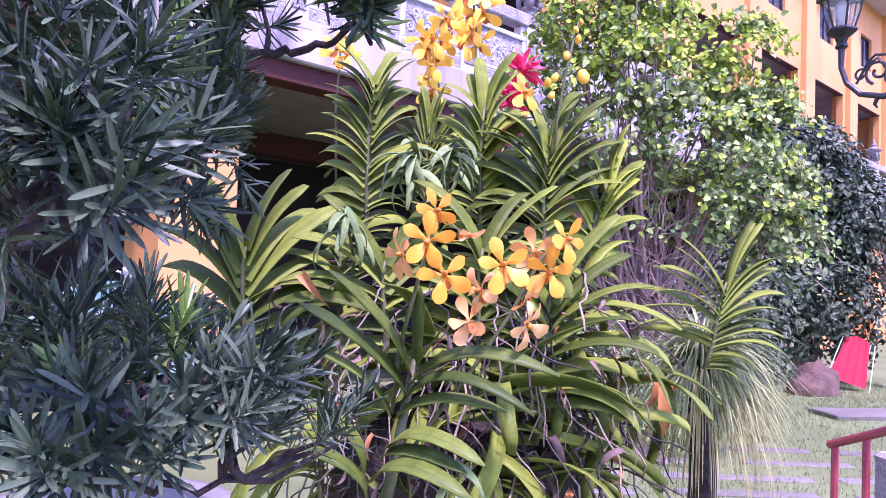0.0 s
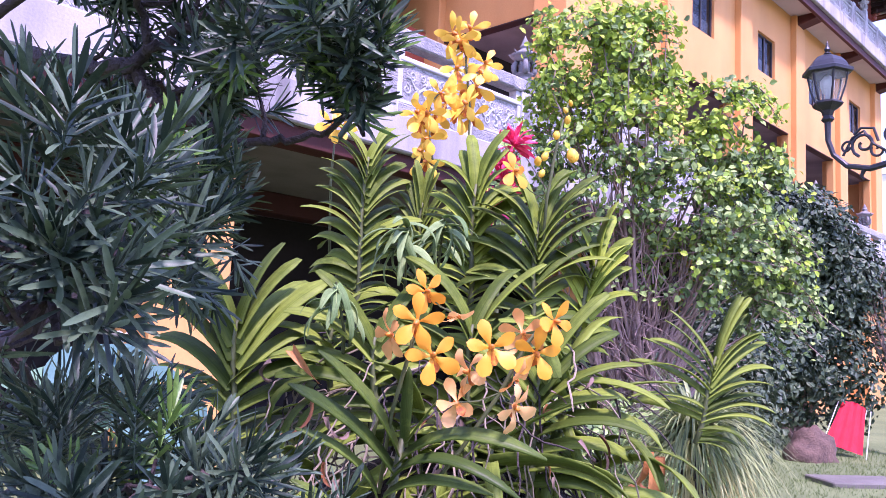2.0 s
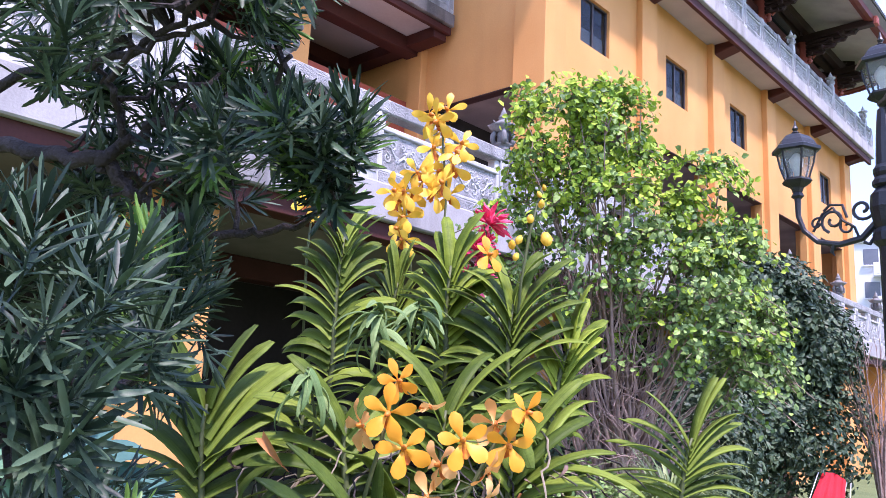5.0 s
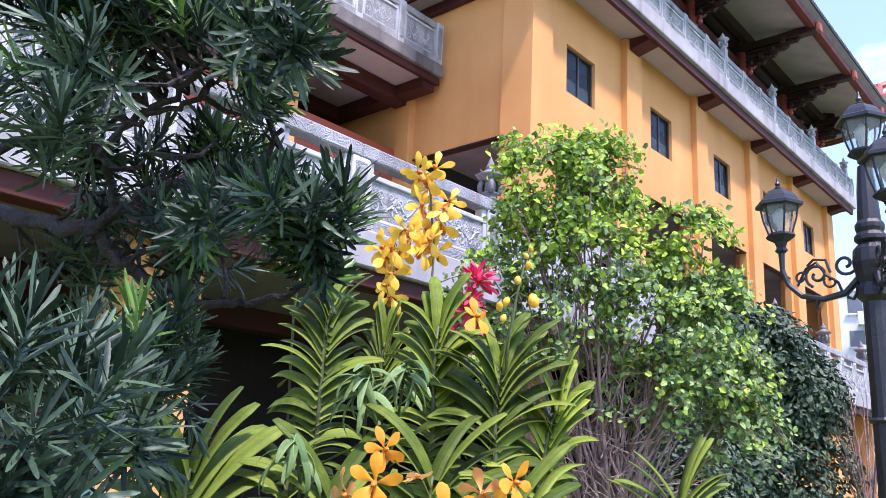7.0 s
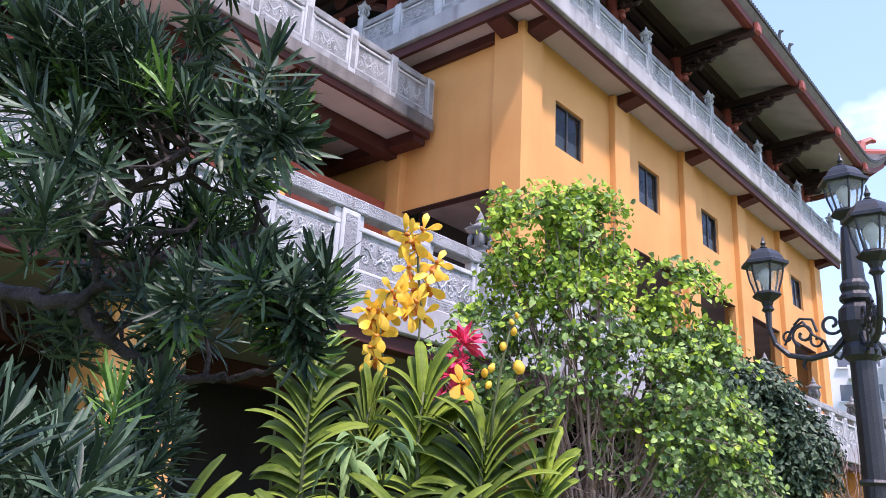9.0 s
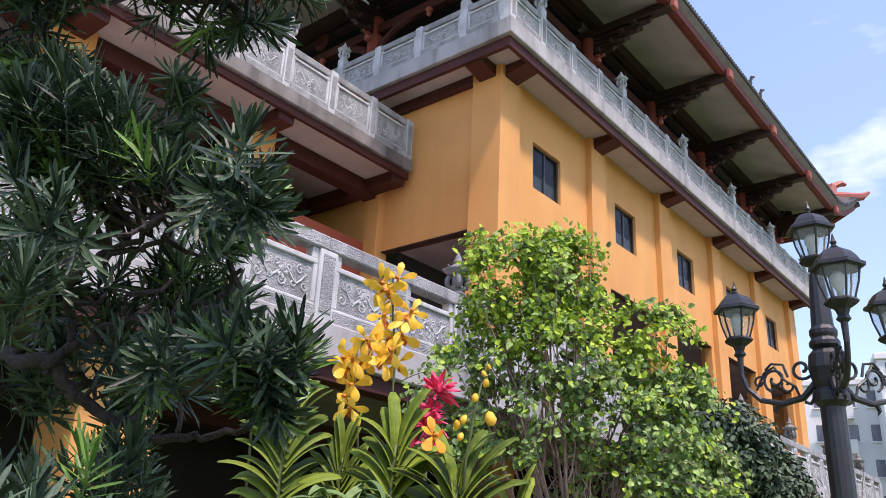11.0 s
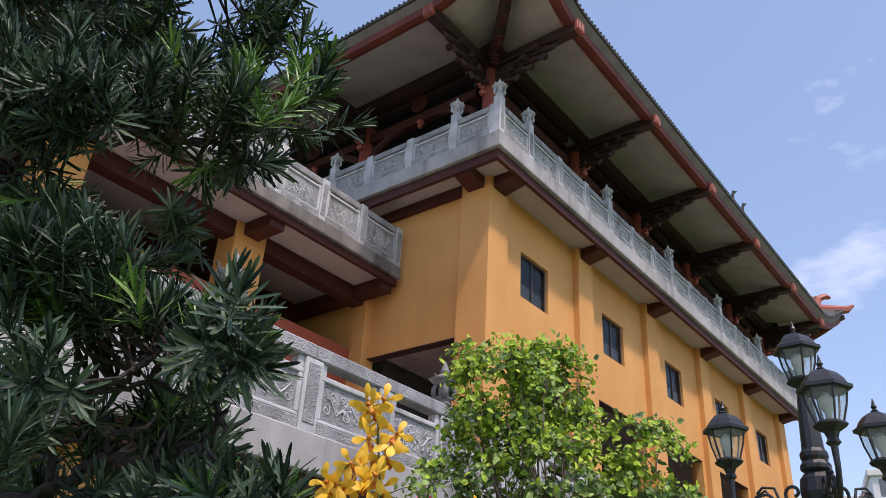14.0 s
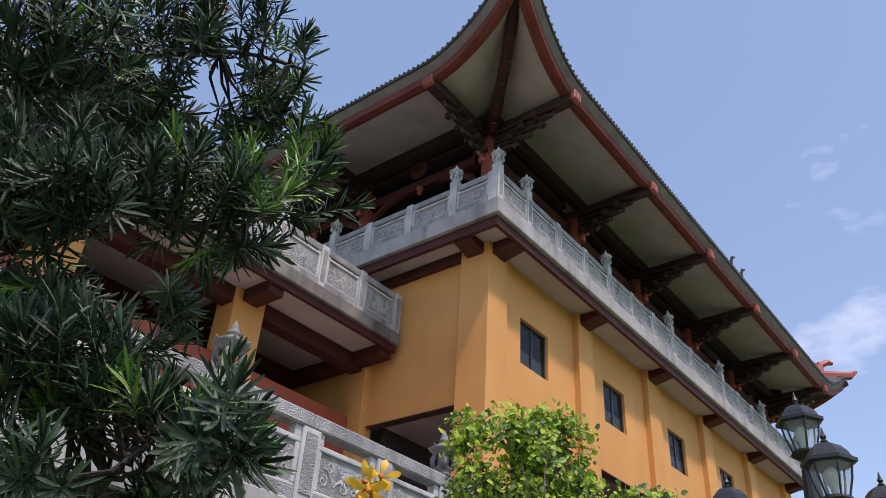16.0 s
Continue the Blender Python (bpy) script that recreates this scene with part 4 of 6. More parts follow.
vanda((0.665, 2.01, 1.30), (0.715, 2.0, 1.52), 15, 0.19, "vanda orchid growing on the strap-leaved plant", 0, False, (84, 10), (3, 7), one_sided=1, thick=0.62)
vanda((-0.10, 1.38, 1.36), (-0.10, 1.37, 1.53), 7, 0.16, "short vanda orchid among withered leaves", 20, False, (90, 20), (3, 7), thick=1.1)

vanda((-0.02, 1.45, 1.22), (-0.02, 1.43, 1.45), 10, 0.20, "vanda orchid with dull hanging leaves under the flowers", 8, False, (100, 35), (4, 9), thick=0.9)
vanda((0.06, 1.42, 1.28), (0.07, 1.40, 1.56), 12, 0.19, "vanda orchid with arching leaves behind the golden sprays", 6, False, (80, 14), (4, 8), thick=0.9)
vanda((0.17, 1.40, 1.22), (0.19, 1.38, 1.48), 10, 0.20, "vanda orchid with long curved leaves amid the clump", -12, False, (92, 20), (4, 8.5), thick=0.8)
vanda((0.30, 1.52, 1.12), (0.33, 1.50, 1.36), 10, 0.24, "trailing vanda orchid at the edge of the clump", -10, False, (105, 45), (5, 9), thick=0.65)
vanda((0.14, 1.40, 0.95), (0.14, 1.38, 1.20), 10, 0.24, "lowest vanda orchid with leaves hanging to the ground", 5, False, (110, 60), (5, 9), thick=0.7)
vanda((-0.22, 1.46, 1.05), (-0.2, 1.44, 1.30), 10, 0.20, "shaded vanda orchid low on the log", 0, False, (105, 40), (4, 9), thick=0.9)

def broad_vanda(foot, head, label, blades):
    """An open orchid with broad leaves; each blade runs from its sheath to its tip with a given rise and width."""
    foot, head = Vector(foot), Vector(head)
    v = thing("vanda_orchid", Matrix.Translation(foot), label, "orchid", "vanda orchids")
    part("stem", Acc().tube([(0, 0, 0), (head - foot) * 0.5, head - foot], [0.011, 0.009, 0.005], 8), M_STEM, v, smooth=True)
    for a, b, rise, width in blades:
        a, b = Vector(a), Vector(b)
        way = b - a
        size = way.length
        x = way / size
        side = x.cross(Vector((0, -0.62, 0.78))).normalized()
        if abs(x.z) > 0.85:
            side = Vector((-1, 0, 0.1)).normalized()
        up = side.cross(x) * (1 if side.cross(x).z > 0 else -1)
        leaf = Acc()
        n = 10
        for i in range(n + 1):
            u = i / n
            w = 0.0775 * (0.75 + 0.25 * math.sin(math.pi * u)) * (1 if u < 0.72 else max(0.08, math.sqrt(max(0.0, 1 - ((u - 0.72) / 0.285) ** 2))))
            bow = rise / size * 4 * u * (1 - u)
            tw = rng.uniform(-0.004, 0.004)
            for q in (-1, 0, 1):
                leaf.v.append((u, q * w, bow + abs(q) * w * 0.34 * (1 - 0.6 * u) + q * tw))
        for i in range(n):
            for q in (0, 1):
                leaf.f.append((3 * i + q, 3 * i + q + 1, 3 * i + 4 + q, 3 * i + 3 + q))
        wr = width / (0.155 * size)
        m = Matrix.Translation(a - foot) @ Matrix((x * size, side * size * wr, up * size)).transposed().to_4x4()
        part("leaf", thicken(leaf, M_VLEAF_D, "leaf", 0.012), None, v, m=m)


LOW_LEFT = [
    ((-0.044, 1.180, 1.362), (-0.152, 1.060, 1.509), 0.015, 0.026),
    ((-0.051, 1.170, 1.339), (-0.188, 1.050, 1.464), 0.015, 0.029),
    ((-0.071, 1.170, 1.301), (-0.178, 1.070, 1.404), 0.020, 0.020),
    ((-0.036, 1.180, 1.371), (-0.039, 1.140, 1.492), 0.000, 0.017),
    ((-0.108, 1.170, 1.205), (-0.181, 1.080, 1.335), 0.030, 0.024),
    ((-0.098, 1.170, 1.165), (-0.190, 1.060, 1.274), 0.030, 0.027)]
LOW_RIGHT = [
    ((-0.031, 1.180, 1.379), (0.010, 1.100, 1.447), 0.000, 0.018),
    ((-0.044, 1.180, 1.346), (0.162, 1.080, 1.377), 0.050, 0.025),
    ((-0.054, 1.180, 1.319), (0.127, 1.060, 1.326), 0.055, 0.019),
    ((-0.063, 1.180, 1.295), (0.091, 1.080, 1.327), 0.030, 0.021),
    ((-0.069, 1.170, 1.256), (0.063, 1.050, 1.260), 0.035, 0.027),
    ((-0.077, 1.170, 1.243), (0.040, 1.060, 1.247), 0.020, 0.024),
    ((-0.092, 1.170, 1.206), (0.047, 1.040, 1.218), 0.040, 0.029)]
broad_vanda((-0.10, 1.18, 1.0), (-0.035, 1.18, 1.40), "low vanda orchid with broad dark green strap leaves", LOW_LEFT + LOW_RIGHT)


# ---- root log and hanging roots ----
def root_log():
    log = thing("fern_root_log", pose(0.04, 1.58, 0), "dark fern-root log covered in aerial roots", "log")
    a = Acc()
    rings, sides = 22, 20
    for i in range(rings):
        z = 1.36 * i / (rings - 1)
        r = 0.15 + 0.06 * math.sin(2.2 * i / rings + 0.4) - (0.10 if i > rings - 3 else 0)
        for s in range(sides):
            w = 2 * math.pi * s / sides
            q = r * (1 + 0.28 * noise.noise((2 * math.cos(w), 2 * math.sin(w), z * 5)))
            a.v.append((q * 1.25 * math.cos(w), q * 0.9 * math.sin(w), z))
    a.f = [(i * sides + s, i * sides + (s + 1) % sides, (i + 1) * sides + (s + 1) % sides, (i + 1) * sides + s) for i in range(rings - 1) for s in range(sides)]
    a.f.append(tuple(range((rings - 1) * sides, rings * sides)))
    part("trunk", a, M_LOG, log, smooth=True)
    for k in range(295):
        w = rng.uniform(math.pi * 0.85, math.pi * 2.25)
        x, y, z = 0.30 * math.cos(w), 0.26 * math.sin(w), rng.uniform(0.75, 1.5)
        pts = [Vector((x * 0.7, y * 0.7, z + 0.03))]
        d = Vector((math.cos(w) * 0.4 + rng.uniform(-0.5, 0.5), math.sin(w) * 0.3, rng.uniform(-0.4, 0.2)))
        for i in range(12):
            pts.append(pts[-1] + d.normalized() * 0.024)
            d = d.normalized() + Vector((rng.uniform(-0.6, 0.6), rng.uniform(-0.5, 0.4), -0.22 + rng.uniform(-0.4, 0.4)))
        part("aerial_root", Acc().tube(pts, [0.0011 + 0.0013 * rng.random()] * 12 + [0.0008], 5), M_ROOT if k % 2 else M_BARK, log)
    return log


root_log()


def withered(place, az, elev, size, mat, label):
    me = strap(1.0, rng.uniform(0.14, 0.26), rng.uniform(0.6, 2.6), n=9, twist=rng.uniform(-2.6, 2.6), fold=rng.uniform(0.3, 1.2), tip=0.4).mesh("withered_leaf", mat, True)
    ob = part("withered_leaf", me, None, None, label, m=aim(place, az, elev, rng.uniform(-60, 60), size))
    tagged(ob, label, "dead leaf", "withered leaves in the clump")


for k in range(60):
    x, y = rng.uniform(-0.3, 0.32), rng.uniform(1.28, 1.45)
    withered((x, y, rng.uniform(1.05, 1.5)), rng.uniform(180, 360), rng.uniform(-80, 20), rng.uniform(0.03, 0.065), M_DEADP if k % 4 else M_DEAD,
             "curled withered orchid leaf caught among the roots")
for place, elev, size in (((-0.24, 1.35, 1.50), -20, 0.10), ((-0.20, 1.32, 1.42), -50, 0.09), ((0.545, 1.95, 1.27), -86, 0.20), ((0.525, 1.96, 1.28), -82, 0.19), ((0.56, 1.97, 1.27), -84, 0.17)):
    withered(place, 300, elev, size, M_DEAD, "orange-brown dead orchid leaf hanging down")


# ---- pale seedling leaves ----
def pale_plant(base, top, n, size, label):
    b = thing("seedling", Matrix.Translation(base), label, "plant", "pale seedlings")
    ax = Vector(top) - Vector(base)
    part("stem", Acc().tube([(0, 0, 0), ax * 0.5 + Vector((0.01, 0, 0)), ax], [0.004, 0.003, 0.002], 6), M_STEM, b)
    for i in range(n):
        me = thicken(strap(1.0, rng.uniform(0.13, 0.19), rng.uniform(0.7, 1.9), fold=0.45, tip=0.15), M_PALE, "leaf", 0.01)
        part("leaf", me, None, b, m=aim(ax * (0.75 + 0.25 * i / n), rng.uniform(175, 365), rng.uniform(-45, 30), rng.uniform(-35, 35), size * rng.uniform(0.75, 1.15)))


pale_plant((-0.08, 1.55, 1.5), (-0.06, 1.45, 1.75), 20, 0.095, "seedling with drooping pale green leaflets")
pale_plant((-0.16, 1.4, 1.45), (-0.17, 1.33, 1.62), 11, 0.095, "seedling with broad greyish green leaves")
pale_plant((-0.03, 1.7, 1.55), (0.01, 1.52, 1.77), 20, 0.09, "seedling with fresh green lance leaves")
pale_plant((0.22, 1.25, 1.0), (0.24, 1.2, 1.16), 8, 0.06, "low seedling with bright pointed leaves")
pale_plant((0.02, 1.2, 1.05), (0.03, 1.18, 1.24), 5, 0.08, "seedling with translucent yellow-green leaves")


# ---- orchid flowers ----
def petal(length, width, lift_, n=7):
    a = Acc()
    for i in range(n + 1):
        u = i / n
        w = width * 0.5 * (0.13 + 0.87 * math.sin(math.pi * 0.5 * min(1, u / 0.7)) ** 2.0) * (1 if u < 0.7 else math.sqrt(max(0.03, 1 - ((u - 0.7) / 0.31) ** 2)))
        for s in (-1, 0, 1):
            a.v.append((length * u, s * w, lift_ * length * math.sin(u * 2.6) - 0.22 * w * abs(s) + 0.035 * length * math.sin(7 * u + 2 * s)))
    for i in range(n):
        for s in (0, 1):
            a.f.append((3 * i + s, 3 * i + s + 1, 3 * i + 4 + s, 3 * i + 3 + s))
    return a


def flower_meshes(mat, cup, slim=1.0):
    out = []
    for k, (ang, L, W) in enumerate(((90, 0.041, 0.0195), (163, 0.039, 0.0185), (17, 0.039, 0.0185), (232, 0.042, 0.024), (308, 0.042, 0.024))):
        a = petal(L, W * slim, cup)
        out.append((a.mesh("petal", mat, True), pose(0, 0, 0, 0, 0, ang)))
    lip = Acc()
    lip.add(petal(0.025, 0.016, -0.1, 4).v, petal(0.025, 0.016, -0.1, 4).f)
    lm = lip.mesh("lip", M_LIP, True)
    out.append((lm, pose(0, 0, 0.006, 0, 18, 270)))
    col = Acc().lathe([(0.0035, 0), (0.0045, 0.005), (0.002, 0.011)], 8)
    out.append((col.mesh("column", M_LIP, True), pose(0, 0, 0.002)))
    return out


FL_GOLD, FL_PALE, FL_YEL = flower_meshes(M_PETAL, 0.12), flower_meshes(M_PETALP, 0.30), flower_meshes(M_PETALY, 0.16, 0.78)
FACE = pose(0, 0, 0, 90, 0, 0)


def flower(parent, place, turn, tilt, kind, size=1.0, spin=0.0):
    """One five-petalled bloom: its sepals, petals, lip and column joined as one bloom."""
    m = Matrix.Translation(place) @ pose(0, 0, 0, 0, 0, turn) @ FACE @ pose(0, 0, 0, tilt, 0, spin) @ Matrix.Diagonal((size, size, size, 1))
    me = bpy.data.meshes.new("flower")
    bm = bmesh.new()
    mats = []
    for src, loc in kind:
        k = len(bm.verts)
        bm.from_mesh(src)
        bm.verts.ensure_lookup_table()
        mat = src.materials[0]
        if mat not in mats:
            mats.append(mat)
        wob = pose(0, 0, 0, rng.uniform(-24, 24), rng.uniform(-16, 16), rng.uniform(-9, 9))
        for v in bm.verts[k:]:
            v.co = loc @ wob @ v.co
        bm.faces.ensure_lookup_table()
        n = len(src.polygons)
        for f in bm.faces[len(bm.faces) - n:]:
            f.material_index, f.smooth = mats.index(mat), True
    bm.to_mesh(me)
    bm.free()
    for mat in mats:
        me.materials.append(mat)
    return part("flower", me, None, parent, m=m)


def spray(label, stalk, blooms, kind_of, size, buds=()):
    """A flowering stalk with its blooms and buds."""
    base = Vector(stalk[0])
    sp = thing("flower_spray", Matrix.Translation(base), label, "orchid flowers", "orchid sprays")
    part("stalk", Acc().tube([Vector(p) - base for p in stalk], [0.0032] * (len(stalk) - 1) + [0.0018], 7), M_STEM, sp, smooth=True)
    for i, (x, y, z, *face) in enumerate(blooms):
        p = Vector((x, y, z)) - base
        near = min((Vector(q) - base for q in stalk), key=lambda q: (q - p).length)
        if face:
            kind, turn, tilt, spin, grown = face
            flower(sp, p, turn, tilt, kind_of[kind], size * grown, spin)
        else:
            flower(sp, p, rng.uniform(-62, 62), rng.uniform(-28, 28), kind_of[i % len(kind_of)], size * rng.uniform(1.0, 1.2), rng.uniform(-30, 30))
        q = p + Vector((0, 0.006, 0))
        part("flower_stem", Acc().tube([near, (near + q) * 0.5 + Vector((0, 0.01, -0.006)), q], 0.0012, 5), M_STEM, sp)
    for x, y, z, s in buds:
        p = Vector((x, y, z)) - base
        near = min((Vector(q) - base for q in stalk), key=lambda q: (q - p).length)
        part("bud", Acc().lathe([(0.001, -s), (0.5 * s, -0.7 * s), (0.72 * s, -0.1 * s), (0.5 * s, 0.6 * s), (0.001, s)], 8), M_PETALY, sp, "", True, pose(*p, rng.uniform(-40, 40), rng.uniform(-40, 40), 0))
        part("flower_stem", Acc().tube([near, p], 0.001, 5), M_STEM, sp)
    return sp


spray("low spray of apricot and golden orchids on an arching stalk",
      [(-0.09, 1.20, 1.16), (-0.02, 1.16, 1.28), (0.05, 1.14, 1.38), (0.10, 1.13, 1.46), (0.135, 1.13, 1.53), (0.165, 1.125, 1.57)],
      [(0.079, 1.060, 1.523, 0, 12, -8, 14, 1.00), (0.128, 1.130, 1.546, 1, 158, -10, -10, 0.90), (0.170, 1.110, 1.565, 0, 48, 10, -30, 0.90), (0.148, 1.120, 1.519, 0, 8, 16, -8, 1.00), (0.054, 1.100, 1.488, 1, -58, -6, 25, 0.90), (0.038, 1.090, 1.446, 1, -150, 0, -20, 0.90), (0.114, 1.080, 1.447, 1, 38, 18, 30, 1.00), (0.117, 1.110, 1.484, 1, 65, 30, 0, 0.75)],
      [FL_GOLD, FL_PALE], 0.98)
spray("spray of golden orange orchids facing the path",
      [(-0.07, 1.20, 1.30), (-0.055, 1.15, 1.42), (-0.03, 1.13, 1.52), (-0.015, 1.14, 1.60)],
      [(-0.013, 1.130, 1.600, 0, 20, 10, 20, 0.85), (-0.022, 1.090, 1.555, 0, -6, 4, -6, 1.00), (0.001, 1.090, 1.508, 0, 8, -6, 22, 1.00), (-0.057, 1.120, 1.535, 1, -62, 0, 10, 0.95), (0.033, 1.120, 1.569, 1, 60, 70, 0, 0.70)],
      [FL_GOLD, FL_PALE], 1.0)
spray("tall spray of yellow orchids above the leaves",
      [(0.076, 2.120, 1.731), (0.065, 2.120, 2.012), (0.068, 2.100, 2.151), (0.051, 2.100, 2.279), (0.047, 2.100, 2.377)],
      [(0.032, 2.080, 2.349), (0.060, 2.090, 2.384), (0.023, 2.100, 2.274), (0.091, 2.100, 2.262), (0.081, 2.110, 2.227), (0.059, 2.080, 2.165), (0.034, 2.100, 2.149), (0.007, 2.100, 2.375), (0.044, 2.110, 2.332), (0.103, 2.100, 2.290), (0.039, 2.120, 2.212), (0.078, 2.120, 2.149)],
      [FL_YEL], 1.3)
spray("hanging spray of yellow orchids beside the tall one",
      [(-0.002, 2.120, 1.758), (-0.026, 2.120, 1.999), (-0.041, 2.100, 2.081), (-0.045, 2.100, 2.169), (-0.019, 2.100, 2.202)],
      [(-0.016, 2.090, 2.198), (0.004, 2.100, 2.176), (-0.047, 2.080, 2.139), (-0.066, 2.100, 2.115), (-0.043, 2.090, 2.070), (-0.057, 2.100, 2.036), (-0.026, 2.120, 2.151), (-0.075, 2.100, 2.143), (-0.039, 2.110, 2.108), (-0.045, 2.100, 2.010)],
      [FL_YEL], 1.25)
spray("thin spray with a golden orchid and yellow buds",
      [(0.21, 1.60, 1.65), (0.215, 1.57, 1.82), (0.23, 1.56, 1.93), (0.25, 1.55, 2.02)],
      [(0.14, 1.50, 1.863)], [FL_GOLD], 0.90,
      [(0.262, 1.55, 1.912, 0.018), (0.19, 1.53, 1.892, 0.011), (0.205, 1.54, 1.905, 0.011), (0.2, 1.54, 1.87, 0.010), (0.23, 1.56, 1.955, 0.012), (0.25, 1.55, 1.985, 0.010), (0.245, 1.55, 2.005, 0.008), (0.255, 1.55, 2.02, 0.007)])
spray("yellow orchids half hidden behind the conifer",
      [(-0.26, 1.9, 1.6), (-0.27, 1.88, 1.9), (-0.26, 1.85, 2.05)],
      [(-0.25, 1.84, 2.06), (-0.27, 1.84, 2.03), (-0.24, 1.84, 2.02)], [FL_YEL], 0.95)


def crimson():
    t = thing("crimson_flower_cluster", pose(0.16, 2.09, 1.5), "crimson red flower heads behind the orchids", "flowers")
    part("stem", Acc().tube([(0, 0, -0.5), (0, 0, 0.2), (0.02, 0, 0.56)], 0.006, 6), M_STEM, t)
    for cx, cz, r, n in ((0.03, 0.56, 0.06, 40), (0.0, 0.47, 0.062, 40), (-0.015, 0.38, 0.062, 38), (0.02, 0.51, 0.045, 24), (0.012, 0.42, 0.045, 24)):
        a = Acc()
        for k in range(n):
            w, e = rng.uniform(0, 6.28), rng.uniform(-0.6, 1.3)
            p = petal(r * rng.uniform(0.7, 1.2), 0.016, 0.2, 3)
            m = pose(cx, 0, cz) @ Euler((rng.uniform(-1, 1), -e, w)).to_matrix().to_4x4()
            a.add([m @ Vector(q) for q in p.v], p.f)
        part("flower_head", a, M_PINKRED, t)


crimson()


# ---- strap-leaved fountain plant ----
def ribbon(a, p, d, length, width, sag, n=7):
    """Adds one narrow hanging ribbon leaf."""
    p, d = Vector(p), Vector(d).normalized()
    side = d.cross(Vector((0, 0, 1)))
    side = side.normalized() if side.length > 1e-3 else Vector((1, 0, 0))
    k = len(a.v)
    for i in range(n + 1):
        w = width * (1 - 0.9 * (i / n) ** 1.5) / 2
        a.v += [tuple(p - side * w), tuple(p + side * w)]
        p = p + d * (length / n)
        d = (d + Vector((0, 0, -sag)) / n * 2).normalized()
    for i in range(n):
        a.f.append((k + 2 * i, k + 2 * i + 1, k + 2 * i + 3, k + 2 * i + 2))


def fountain_plant():
    t = thing("fountain_plant", pose(0.76, 2.32, 0), "strap-leaved fountain plant with long hanging pale leaves", "plant")
    part("trunk", Acc().tube([(0.02, 0, 0), (0.0, 0, 0.5), (0.01, 0, 0.95), (-0.01, -0.02, 1.3)], [0.075, 0.05, 0.04, 0.035], 9), M_BARK, t, smooth=True)
    g, s = Acc(), Acc()
    for k in range(640):
        w = rng.uniform(0, 6.283)
        e = rng.uniform(0.0, 1.3)
        ribbon(g, (0.02 * math.cos(w), 0.02 * math.sin(w), 1.28 + rng.uniform(-0.05, 0.05)), (math.cos(w) * math.cos(e), math.sin(w) * math.cos(e), math.sin(e)), rng.uniform(0.18, 0.38), 0.007, rng.uniform(0.7, 1.5))
    for k in range(300):
        w = rng.uniform(0, 6.283)
        e = rng.uniform(-0.6, 0.7)
        ribbon(s, (0.05 * math.cos(w), 0.05 * math.sin(w), 1.22 + rng.uniform(-0.1, 0.05)), (math.cos(w) * math.cos(e), math.sin(w) * math.cos(e), math.sin(e)), rng.uniform(0.2, 0.4), 0.004, rng.uniform(1.3, 2.8))
    tagged(part("green_leaves", g, M_PONY, t), kind="stuff")
    tagged(part("dry_leaves", s, M_STRAW, t, "straw-coloured hanging leaves"), kind="stuff")


fountain_plant()


# ---- conifer with needle leaves close to the path ----
def tuft_mesh(mat, n, lo, hi, up, seed):
    r = random.Random(seed)
    a = Acc()
    for k in range(n):
        u = k / n
        w = k * 2.39996 + r.uniform(-0.3, 0.3)
        e = radians(lo + (hi - lo) * u ** 1.6 + r.uniform(-16, 16))
        L = r.uniform(0.75, 1.05) * (0.85 + 0.15 * math.sin(math.pi * u))
        W = 0.094 * r.uniform(0.85, 1.12)
        m = pose(0, 0, up * u) @ Euler((r.uniform(-0.4, 0.4), -e, w)).to_matrix().to_4x4()
        sag = r.uniform(-0.04, 0.14)
        vs = []
        for i, (x, q) in enumerate(((0.0, 0.3), (0.28, 0.9), (0.65, 1.0), (0.9, 0.74), (1.0, 0.2))):
            for s in (-1, 0, 1):
                vs.append(m @ Vector((L * x, s * q * W / 2, -sag * x * x + (0 if s else -0.018 * q))))
        a.add(vs, [(3 * i + s, 3 * i + s + 1, 3 * i + 4 + s, 3 * i + 3 + s) for i in range(4) for s in (0, 1)])
    a.tube([(0, 0, -0.25), (0, 0, 0.3), (0, 0, up * 0.9)], [0.022, 0.018, 0.012], 5)
    return a.mesh("leaf_tuft", mat, True)


TUFTS = [tuft_mesh(M_PODO, n, lo, 82, up, s) for s, (n, lo, up) in enumerate(((28, 18, 0.9), (24, 25, 0.8), (32, 12, 1.2), (26, 8, 0.7), (34, 15, 1.4), (22, 30, 0.6)))]
YOUNG = [tuft_mesh(M_PODO_N, n, lo, 84, up, s) for s, (n, lo, up) in enumerate(((20, 28, 0.8), (24, 20, 1.0)), 20)]


